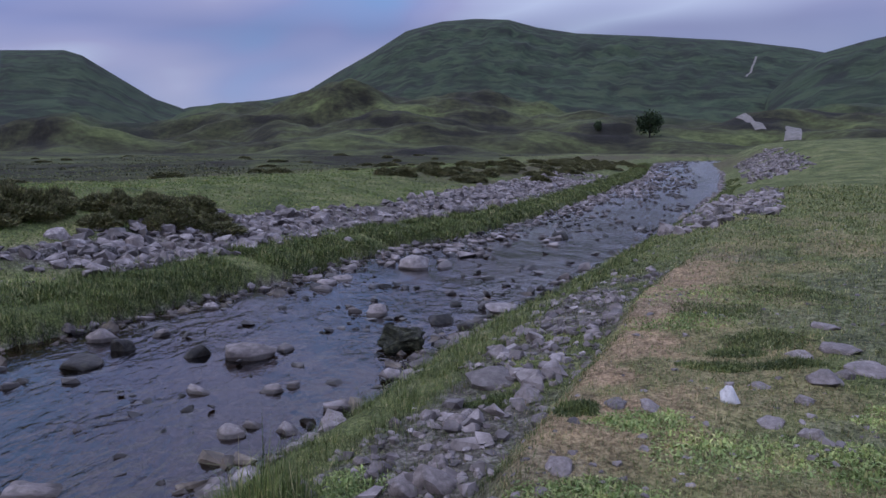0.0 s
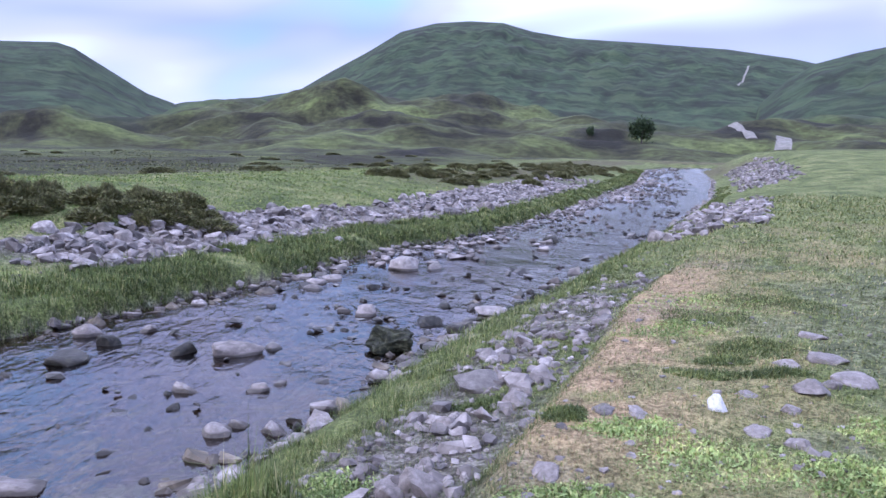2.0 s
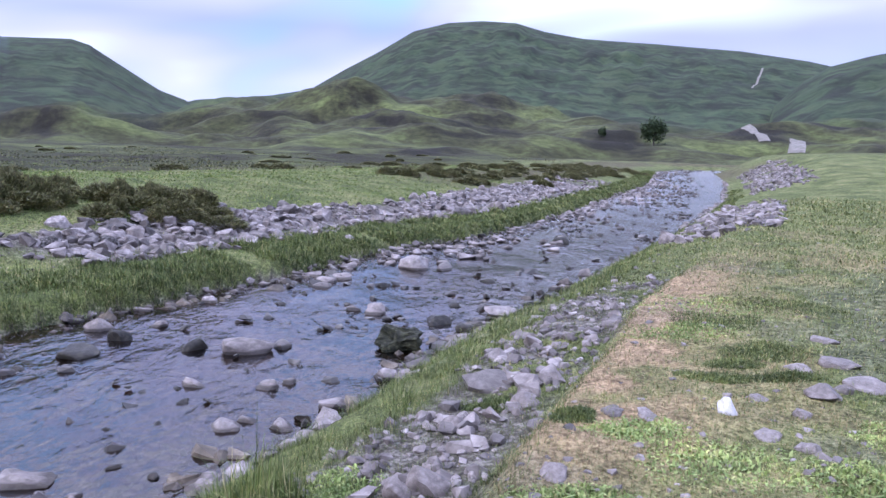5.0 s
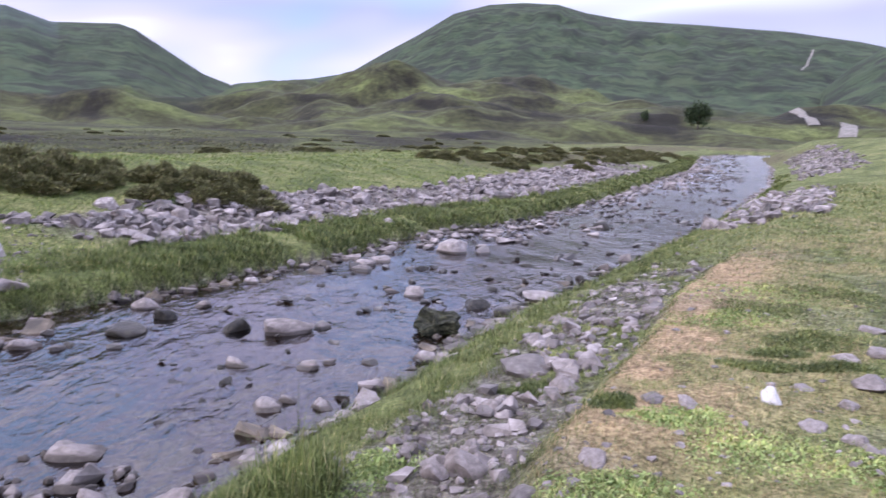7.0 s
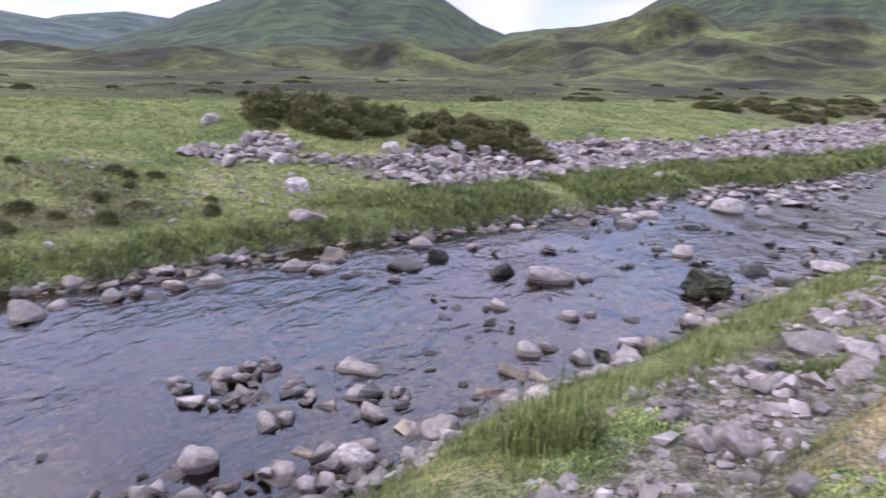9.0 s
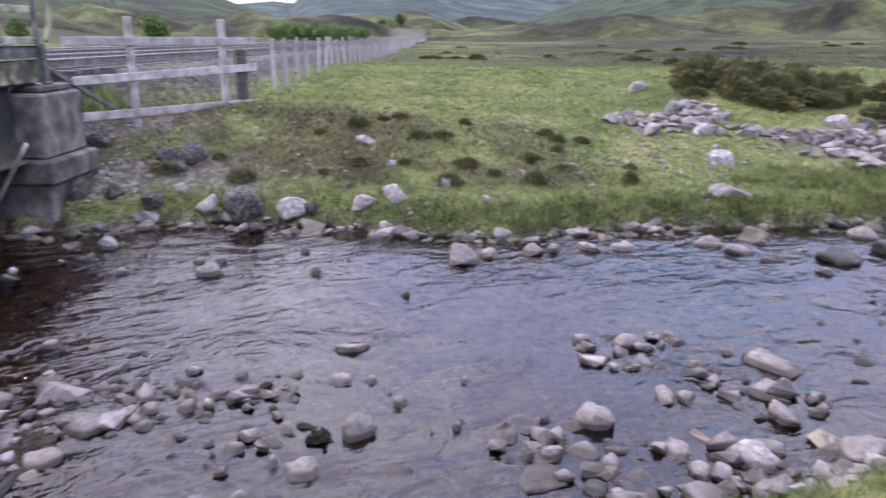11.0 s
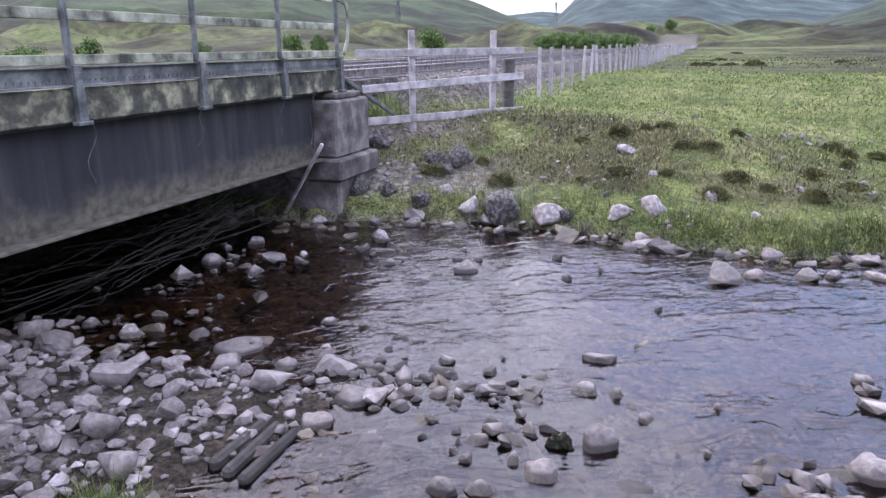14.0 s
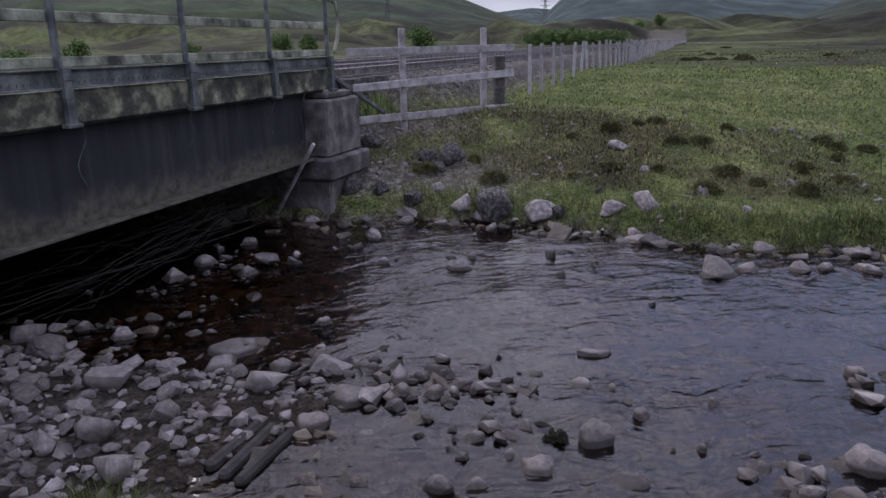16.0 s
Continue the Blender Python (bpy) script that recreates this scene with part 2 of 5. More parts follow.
def varied(name, dark, mid, light, scale=6.0, rough=0.85, bumpy=0.4, dist=0.01, metallic=0.0, per_object=0.25, islands=False, spec=0.4, wet_line=False):
    """Three tones mixed by noise at two scales, with relief; tone shifts from piece to piece."""
    m, t, b = material(name, rough, metallic, spec)
    co = obj_coords(t)
    a = noise_tex(t, scale, 5.0, 0.6, co)
    c = ramp(t, a, [(0.32, dark), (0.5, mid), (0.68, light)])
    fine = noise_tex(t, scale * 9, 3.0, 0.6, co)
    c = mix(t, 0.35, c, ramp(t, fine, [(0.3, (0.35,) * 3), (0.7, (1.0,) * 3)]), "MULTIPLY")
    if per_object:
        src = nd(t, "ShaderNodeNewGeometry").outputs["Random Per Island"] if islands else nd(t, "ShaderNodeObjectInfo").outputs["Random"]
        lo, hi = 1 - per_object, 1 + per_object
        c = mix(t, 1.0, c, ramp(t, src, [(0.0, (lo, lo, lo)), (0.45, (1.0, 0.97, 0.96)), (1.0, (hi, hi, hi))]), "MULTIPLY")
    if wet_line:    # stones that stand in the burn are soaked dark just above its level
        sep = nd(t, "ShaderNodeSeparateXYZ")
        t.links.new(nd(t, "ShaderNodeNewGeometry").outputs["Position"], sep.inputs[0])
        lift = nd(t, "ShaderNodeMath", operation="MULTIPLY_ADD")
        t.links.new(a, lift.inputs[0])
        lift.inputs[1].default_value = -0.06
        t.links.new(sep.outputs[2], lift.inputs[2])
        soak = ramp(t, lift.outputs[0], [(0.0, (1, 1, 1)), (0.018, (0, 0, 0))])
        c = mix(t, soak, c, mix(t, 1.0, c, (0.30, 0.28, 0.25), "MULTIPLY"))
    t.links.new(c, b.inputs["Base Color"])
    bump(t, b, fine, bumpy, dist)
    return m


def ground_material():
    """Turf, dry moss, heather, bare stony soil, mixed by the cover painted on the land."""
    m, t, b = material("turf_and_heather", 0.95, 0.0, 0.15)
    co = obj_coords(t)
    big, mid_, fine, grain = noise_tex(t, 0.05, 6, 0.6, co), noise_tex(t, 0.7, 5, 0.6, co), noise_tex(t, 7, 5, 0.65, co), noise_tex(t, 60, 3, 0.6, co)
    huge = noise_tex(t, 0.006, 8, 0.62, co, 0.6)
    turf = ramp(t, mid_, [(0.32, (0.055, 0.074, 0.027)), (0.5, (0.105, 0.126, 0.048)), (0.68, (0.18, 0.182, 0.088))])
    turf = mix(t, 0.8, turf, ramp(t, fine, [(0.34, (0.35, 0.38, 0.28)), (0.62, (1.35, 1.3, 1.2))]), "MULTIPLY")
    speck = noise_tex(t, 28, 4, 0.7, co)
    turf = mix(t, 0.8, turf, ramp(t, speck, [(0.38, (0.35, 0.37, 0.30)), (0.60, (1.45, 1.4, 1.35))]), "MULTIPLY")
    heath = ramp(t, mid_, [(0.3, (0.045, 0.038, 0.022)), (0.5, (0.085, 0.075, 0.040)), (0.68, (0.125, 0.125, 0.055))])
    heath = mix(t, 0.5, heath, ramp(t, fine, [(0.3, (0.4, 0.4, 0.4)), (0.7, (1.15, 1.15, 1.1))]), "MULTIPLY")
    soil = ramp(t, fine, [(0.32, (0.045, 0.038, 0.030)), (0.5, (0.12, 0.105, 0.092)), (0.66, (0.24, 0.22, 0.20))])
    soil = mix(t, 0.5, soil, ramp(t, grain, [(0.3, (0.45,) * 3), (0.7, (1.1,) * 3)]), "MULTIPLY")
    dry = ramp(t, fine, [(0.3, (0.16, 0.115, 0.07)), (0.6, (0.36, 0.26, 0.16))])
    dry = mix(t, 0.8, dry, ramp(t, speck, [(0.38, (0.45, 0.42, 0.38)), (0.60, (1.3, 1.3, 1.25))]), "MULTIPLY")
    soil = mix(t, 0.7, soil, ramp(t, speck, [(0.38, (0.45, 0.43, 0.42)), (0.60, (1.35, 1.35, 1.35))]), "MULTIPLY")
    patchy = noise_tex(t, 0.02, 9, 0.6, co, 0.9)
    hill = ramp(t, patchy, [(0.38, (0.014, 0.017, 0.012)), (0.46, (0.020, 0.028, 0.016)), (0.52, (0.026, 0.042, 0.021)), (0.62, (0.040, 0.055, 0.027))])
    hill = mix(t, 0.6, hill, ramp(t, huge, [(0.35, (0.62, 0.58, 0.52)), (0.6, (1.15, 1.2, 1.1))]), "MULTIPLY")
    hill = mix(t, 0.3, hill, ramp(t, noise_tex(t, 0.12, 5, 0.7, co), [(0.35, (0.45, 0.45, 0.45)), (0.6, (1.25, 1.25, 1.2))]), "MULTIPLY")
    rough_moor = ramp(t, noise_tex(t, 0.03, 9, 0.66, co, 0.5), [(0.40, (0.011, 0.010, 0.006)), (0.455, (0.026, 0.026, 0.012)), (0.53, (0.046, 0.051, 0.020)), (0.64, (0.088, 0.106, 0.036))])
    rough_moor = mix(t, 0.7, rough_moor, ramp(t, noise_tex(t, 0.35, 6, 0.7, co), [(0.36, (0.40, 0.38, 0.36)), (0.60, (1.25, 1.25, 1.2))]), "MULTIPLY")
    # far mountains: rock and heather with blue-grey haze put into the colour
    hazed_crag = ramp(t, noise_tex(t, 0.008, 8, 0.7, co), [(0.40, (0.022, 0.034, 0.032)), (0.54, (0.042, 0.062, 0.056)), (0.64, (0.075, 0.095, 0.090)), (0.76, (0.16, 0.18, 0.19))])
    at = nd(t, "ShaderNodeAttribute", attribute_name="cover")
    sep = nd(t, "ShaderNodeSeparateColor")
    t.links.new(at.outputs["Color"], sep.inputs[0])
    at2 = nd(t, "ShaderNodeAttribute", attribute_name="cover_far")
    sep2 = nd(t, "ShaderNodeSeparateColor")
    t.links.new(at2.outputs["Color"], sep2.inputs[0])
    c = mix(t, sep.outputs[1], turf, heath)
    c = mix(t, sep.outputs[2], c, dry)
    hill = mix(t, sep2.outputs[1], hill, hazed_crag)
    c = mix(t, sep2.outputs[2], c, rough_moor)
    c = mix(t, sep2.outputs[0], c, hill)
    c = mix(t, sep.outputs[0], c, soil)
    c = mix(t, at.outputs["Alpha"], c, mix(t, 1.0, c, (0.30, 0.27, 0.23), "MULTIPLY"))
    t.links.new(c, b.inputs["Base Color"])
    bump(t, b, mix(t, 0.5, fine, speck), 0.9, 0.07)
    return m


def water_material():
    m, t, b = material("peaty_water", 0.03)
    t.nodes.remove(b)
    out = t.nodes["Material Output"]
    co = obj_coords(t)
    mp = nd(t, "ShaderNodeMapping")
    mp.inputs["Rotation"].default_value = (0, 0, radians(-27))
    mp.inputs["Scale"].default_value = (1.0, 0.55, 1.0)
    t.links.new(co, mp.inputs[0])
    wave = mix(t, 0.22, noise_tex(t, 2.3, 3, 0.5, mp.outputs[0], 1.2), noise_tex(t, 10, 2, 0.5, mp.outputs[0], 0.8))
    bm = nd(t, "ShaderNodeBump", Strength=0.9, Distance=0.08)
    t.links.new(wave, bm.inputs["Height"])
    t.links.new(ramp(t, noise_tex(t, 0.5, 3, 0.6, mp.outputs[0], 0.6), [(0.36, (0.25,) * 3), (0.62, (1.0,) * 3)]), bm.inputs["Strength"])
    see = nd(t, "ShaderNodeBsdfTransparent", Color=(0.46, 0.33, 0.23, 1))
    gloss = nd(t, "ShaderNodeBsdfGlossy", Roughness=0.09, Color=(0.97, 0.97, 1.0, 1))
    # broken riffles upstream, smoother pools by the bridge
    sep = nd(t, "ShaderNodeSeparateXYZ")
    t.links.new(nd(t, "ShaderNodeNewGeometry").outputs["Position"], sep.inputs[0])
    far = nd(t, "ShaderNodeMath", operation="MULTIPLY")
    t.links.new(sep.outputs[1], far.inputs[0])
    far.inputs[1].default_value = 0.02
    t.links.new(ramp(t, far.outputs[0], [(0.10, (0.08,) * 3), (0.30, (0.135,) * 3), (0.8, (0.17,) * 3)]), gloss.inputs["Roughness"])
    fr = nd(t, "ShaderNodeFresnel", IOR=1.47)
    t.links.new(bm.outputs[0], fr.inputs["Normal"])
    t.links.new(bm.outputs[0], gloss.inputs["Normal"])
    mx = nd(t, "ShaderNodeMixShader")
    t.links.new(fr.outputs[0], mx.inputs[0])
    t.links.new(see.outputs[0], mx.inputs[1])
    t.links.new(gloss.outputs[0], mx.inputs[2])
    t.links.new(mx.outputs[0], out.inputs[0])
    return m


M_GROUND = ground_material()
M_WATER = water_material()
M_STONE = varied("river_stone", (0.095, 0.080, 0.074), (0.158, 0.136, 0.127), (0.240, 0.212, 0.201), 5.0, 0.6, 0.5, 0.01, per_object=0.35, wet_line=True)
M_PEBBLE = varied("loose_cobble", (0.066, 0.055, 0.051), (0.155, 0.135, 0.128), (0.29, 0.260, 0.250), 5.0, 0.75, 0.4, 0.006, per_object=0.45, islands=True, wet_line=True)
M_WET = varied("wet_stone", (0.012, 0.010, 0.008), (0.024, 0.021, 0.017), (0.05, 0.045, 0.032), 6.0, 0.45, 0.5, 0.01, per_object=0.2, spec=0.25)
M_MOSSY = varied("mossy_wet_rock", (0.010, 0.011, 0.007), (0.020, 0.022, 0.012), (0.075, 0.078, 0.045), 9.0, 0.7, 0.8, 0.02, per_object=0.1, spec=0.15)
M_BED = varied("brown_bed_stone", (0.03, 0.024, 0.017), (0.075, 0.058, 0.04), (0.18, 0.15, 0.11), 4.0, 0.6, 0.3, 0.006, per_object=0.5, islands=True)
M_RIFFLE = varied("dark_riffle_stone", (0.018, 0.016, 0.014), (0.045, 0.040, 0.036), (0.12, 0.11, 0.10), 4.0, 0.5, 0.3, 0.006, per_object=0.5, islands=True)
M_COBBLE = varied("dry_grey_cobble", (0.100, 0.086, 0.080), (0.152, 0.133, 0.125), (0.215, 0.190, 0.181), 5.0, 0.75, 0.5, 0.008, per_object=0.5)
M_ROCK = varied("lichened_bank_rock", (0.030, 0.027, 0.024), (0.085, 0.078, 0.072), (0.27, 0.25, 0.24), 9.0, 0.9, 0.9, 0.03, per_object=0.2)
M_WHITE = varied("white_quartz_stone", (0.42, 0.40, 0.40), (0.58, 0.56, 0.56), (0.70, 0.68, 0.68), 6.0, 0.7, 0.3, 0.006, per_object=0.05)
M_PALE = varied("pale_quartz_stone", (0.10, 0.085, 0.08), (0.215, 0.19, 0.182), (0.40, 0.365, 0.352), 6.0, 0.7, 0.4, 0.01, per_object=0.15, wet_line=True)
def girder_material():
    """Dark paint with rain streaks, and a pale muddy flood stain along the foot."""
    m, t, b = material("weathered_steel_girder", 0.62, 0.0, 0.3)
    co = obj_coords(t)
    mp = nd(t, "ShaderNodeMapping")
    mp.inputs["Scale"].default_value = (5.0, 5.0, 0.5)
    t.links.new(co, mp.inputs[0])
    streak = noise_tex(t, 1.0, 5, 0.6, mp.outputs[0])
    c = ramp(t, streak, [(0.34, (0.016, 0.017, 0.020)), (0.52, (0.026, 0.028, 0.032)), (0.68, (0.050, 0.050, 0.048))])
    sep = nd(t, "ShaderNodeSeparateXYZ")
    t.links.new(co, sep.inputs[0])
    blot = noise_tex(t, 2.2, 5, 0.65, co)
    low = nd(t, "ShaderNodeMath", operation="MULTIPLY_ADD")
    t.links.new(blot, low.inputs[0])
    low.inputs[1].default_value = -0.55
    t.links.new(sep.outputs[2], low.inputs[2])
    mud = ramp(t, low.outputs[0], [(0.68, (0.9,) * 3), (0.92, (0.0,) * 3)])
    c = mix(t, mud, c, ramp(t, noise_tex(t, 9, 4, 0.6, co), [(0.35, (0.045, 0.041, 0.030)), (0.6, (0.115, 0.108, 0.082))]))
    t.links.new(c, b.inputs["Base Color"])
    bump(t, b, blot, 0.3, 0.004)
    return m


M_GIRDER = girder_material()
M_OLD_GIRDER = varied("weathered_steel_girder", (0.016, 0.017, 0.018), (0.030, 0.031, 0.034), (0.065, 0.063, 0.056), 2.0, 0.55, 0.2, 0.004, per_object=0.05)
M_FASCIA = varied("lichened_concrete", (0.018, 0.019, 0.018), (0.075, 0.078, 0.058), (0.34, 0.35, 0.23), 4.2, 0.9, 0.5, 0.006, per_object=0.1)
M_STEEL = varied("galvanised_steel", (0.060, 0.068, 0.068), (0.125, 0.138, 0.140), (0.24, 0.255, 0.245), 6.0, 0.55, 0.2, 0.002, 0.35, per_object=0.1)
M_RAILING = varied("flaking_painted_timber", (0.045, 0.05, 0.04), (0.25, 0.27, 0.20), (0.45, 0.475, 0.37), 4.2, 0.85, 0.4, 0.004, per_object=0.15)
M_WOOD = varied("silvered_fence_timber", (0.20, 0.185, 0.178), (0.36, 0.345, 0.345), (0.49, 0.47, 0.47), 6.0, 0.85, 0.4, 0.004, per_object=0.15)
M_DARKWOOD = varied("dark_old_timber", (0.05, 0.045, 0.04), (0.10, 0.09, 0.08), (0.17, 0.155, 0.14), 6.0, 0.9, 0.5, 0.004, per_object=0.15)
M_TWIG = varied("dark_wet_twigs", (0.015, 0.013, 0.011), (0.032, 0.028, 0.024), (0.06, 0.054, 0.048), 8.0, 0.8, 0.3, 0.003, per_object=0.3)
M_ABUT = varied("stained_abutment_concrete", (0.035, 0.031, 0.028), (0.095, 0.088, 0.082), (0.22, 0.205, 0.192), 3.0, 0.9, 0.6, 0.01, per_object=0.08)
M_RAIL = varied("worn_rail_steel", (0.16, 0.12, 0.11), (0.30, 0.27, 0.27), (0.50, 0.48, 0.48), 9.0, 0.35, 0.1, 0.001, 0.7, per_object=0.05)
M_TRACK = varied("pale_gravel_track", (0.11, 0.10, 0.085), (0.165, 0.15, 0.13), (0.23, 0.212, 0.188), 0.8, 0.95, 0.5, 0.02, per_object=0)


# ---- ground and water ----
def cover(x, y, z):
    """Masks of bare soil, heather, dry moss; then of the hills."""
    df, dn, wet = river(x, y)
    far_side = df < dn
    r = np.hypot(x, y)
    n = fbm(x / 1.3, y / 1.3, 4, 77)
    nb = fbm(x / 9, y / 9, 4, 78)
    n3 = fbm(x / 30, y / 45, 4, 79)
    soil = np.where(wet, 1.0, 0.0)
    d = np.minimum(df, dn)
    soil = np.maximum(soil, np.where(far_side, ease(d, 0.10, 0.0), ease(d, 0.22, 0.02)))
    # cobble bar behind the far verge
    bar = ease(df, 1.3, 1.6) * ease(df, 3.6 + 0.03 * y, 3.0 + 0.03 * y) * ease(y, 11.5, 12.8) * ease(y, 62, 50)
    soil = np.maximum(soil, np.where(far_side, bar, 0))
    # stony strip on the near bank and bare patches
    strip = ease(dn, 0.75, 1.15) * ease(dn, 2.4, 2.0) * ease(y, 1.5, 3) * ease(y, 13, 10.5) * ease(n, 0.28, 0.42)
    soil = np.maximum(soil, np.where(far_side, 0, strip * 0.9))
    beach = ease(x, -2.2, -3.6) * ease(y, 2.5, 0.6)
    soil = np.maximum(soil, np.where(far_side, 0, beach))
    bare = ease(n, 0.50, 0.60) * ease(r, 20, 9) * np.where(far_side, 0, 1)
    soil = np.maximum(soil, bare * 0.32)
    # trodden stony bank below the bridge fence
    scree = np.where(far_side, ease(y, 4.2, 2.6) * ease(df, 0.25, 0.6) * ease(df, 4.2, 3.0) * ease(n, 0.30, 0.48), 0)
    soil = np.maximum(soil, scree * 0.8)
    u, p = x * RU.x + y * RU.y, -(x * RN.x + y * RN.y)
    soil = np.maximum(soil, ease(p, 3.6, 4.4) * ease(p, 17, 15) * ease(z, 1.2, 1.5) * np.where(u > 4, ease(u, 9.3, 9.5), ease(u, -1, -1.6)) * ease(u, 330, 200))
    heath = np.where(far_side, ease(n3, 0.36, 0.48) * ease(df, 12, 22), ease(n3, 0.36, 0.50) * ease(y, 70, 110))
    bankheath = np.where(far_side, ease(y, 9, 6) * ease(df, 0.6, 1.2) * ease(df, 4.8, 3.2) * ease(n, 0.22, 0.42) * 0.95, 0)
    heath = np.maximum(heath, bankheath)
    # heather slope behind the upper end of the cobble bar
    slope = np.where(far_side, ease(y, 32, 44) * ease(df, 3.0, 5.0) * ease(df + 9 * (n3 - 0.5), 13, 9) * ease(nb, 0.22, 0.38), 0)
    heath = np.maximum(heath, slope)
    dry = np.where(far_side, 0, np.maximum(ease(dn, 2.1, 2.4) * ease(dn, 3.7, 2.7) * ease(y, 2.5, 4.5) * ease(y, 14, 9.5) * ease(n, 0.18, 0.32), 0.35 * ease(n, 0.50, 0.38) * ease(dn, 2.2, 2.6) * ease(r, 40, 15)))
    hills = ease(r + 160 * (fbm(x / 90, y / 90, 3, 81) - 0.5), 340, 520)
    return soil, heath, dry, hills


def moorland(x, y):
    """Rough brown moor behind the green field, up to the foot of the hills."""
    df, dn, wet = river(x, y)
    edge = 3 * (fbm(x / 7, y / 7, 3, 82) - 0.5)
    return np.where(df < dn, ease(df + 3 * edge, 15, 23), ease(y, 70, 110) * ease(dn + edge, 6, 14))


def build_ground():
    az = np.concatenate([np.linspace(-40, 118, 700), np.linspace(118, 320, 130)[1:-1]])
    a = np.radians(az)
    rad = np.concatenate([[0.0], np.geomspace(0.7, 4800, 420)])
    A, Rr = np.meshgrid(a, rad, indexing="ij")
    x, y = -np.sin(A) * Rr, np.cos(A) * Rr
    z = height(x, y)
    nA, nR = A.shape
    idx = np.arange(nA * nR).reshape(nA, nR)
    nxt = np.roll(idx, -1, axis=0)
    f = np.stack([idx[:, :-1], idx[:, 1:], nxt[:, 1:], nxt[:, :-1]], -1).reshape(-1, 4)[:, ::-1]
    v = np.stack([x, y, z], -1).reshape(-1, 3)
    me = mesh_from("ground", v, f, M_GROUND)
    s, h, d, hl = cover(x.ravel(), y.ravel(), z.ravel())
    one = np.ones_like(s)
    # second channel of cover_far: the painted haze tint, growing with distance
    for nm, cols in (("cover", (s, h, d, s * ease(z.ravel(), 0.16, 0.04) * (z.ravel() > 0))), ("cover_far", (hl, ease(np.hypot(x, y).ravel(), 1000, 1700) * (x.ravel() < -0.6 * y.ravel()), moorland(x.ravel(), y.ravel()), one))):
        at = me.attributes.new(nm, "FLOAT_COLOR", "POINT")
        at.data.foreach_set("color", np.stack(cols, -1).astype(np.float32).ravel())
    return tagged(new("ground", me), "green and brown moorland with grassy river banks and hills", "ground", kind="structure")


FLOW = Vector((-0.46, -0.89, 0)).normalized()


def build_water():
    near = np.arange(-16, 30, 0.13)
    gx = np.concatenate([np.linspace(-60, -16, 40)[:-1], near, np.linspace(30, 190, 90)])
    gy = np.concatenate([np.linspace(-60, -16, 40)[:-1], near, np.linspace(30, 300, 160)])
    X, Y = np.meshgrid(gx, gy, indexing="ij")
    z = (fbm(X / 0.9 + Y / 2.5, Y / 1.3, 3, 91) - 0.5) * 0.05 + level(X, Y)
    n, k = X.shape
    idx = np.arange(n * k).reshape(n, k)
    f = np.stack([idx[:-1, :-1], idx[1:, :-1], idx[1:, 1:], idx[:-1, 1:]], -1).reshape(-1, 4)
    me = mesh_from("water", np.stack([X, Y, z], -1).reshape(-1, 3), f, M_WATER)
    return tagged(new("water", me), "shallow peaty river water with small ripples", "river", kind="structure")


ground = build_ground()
water = build_water()


# ---- building helpers ----
def part(name, bm, mat, parent=None, label="", smooth=False):
    me = bpy.data.meshes.new(name)
    bm.to_mesh(me)
    bm.free()
    if smooth:
        for q in me.polygons:
            q.use_smooth = True
    me.materials.append(mat)
    ob = new(name, me)
    if parent:
        ob.parent = parent
    if label:
        ob["label"] = label
    return ob


def box(bm, size, m=None, bevel=0.0):
    """A box with softened edges, centred, under the pose m."""
    b2 = bmesh.new()
    bmesh.ops.create_cube(b2, size=1.0, matrix=Matrix.Diagonal((*size, 1)))
    if bevel:
        bmesh.ops.bevel(b2, geom=b2.edges[:], offset=bevel, segments=1, affect="EDGES")
    if m is not None:
        b2.transform(m)
    tmp = bpy.data.meshes.new("tmp")
    b2.to_mesh(tmp)
    b2.free()
    bm.from_mesh(tmp)
    bpy.data.meshes.remove(tmp)
    return bm


RAILFRAME = Matrix(((RU.x, -RN.x, 0, 0), (RU.y, -RN.y, 0, 0), (0, 0, 1, 0), (0, 0, 0, 1)))
# in this frame: x along the railway away from the path, y square to it away from the camera, z up


def rbox(bm, u0, u1, p0, p1, z0, z1, bevel=0.012):
    return box(bm, (u1 - u0, p1 - p0, z1 - z0), Matrix.Translation(((u0 + u1) / 2, (p0 + p1) / 2, (z0 + z1) / 2)), bevel)


def empty_thing(name, label, category, m=Matrix.Identity(4), group=""):
    return_ob = new(name)
    return_ob.matrix_world = m
    return tagged(return_ob, label, category, group)


def rpart(name, boxes, mat, parent, label=""):
    bm = bmesh.new()
    for b in boxes:
        rbox(bm, *b)
    return part(name, bm, mat, parent, label)


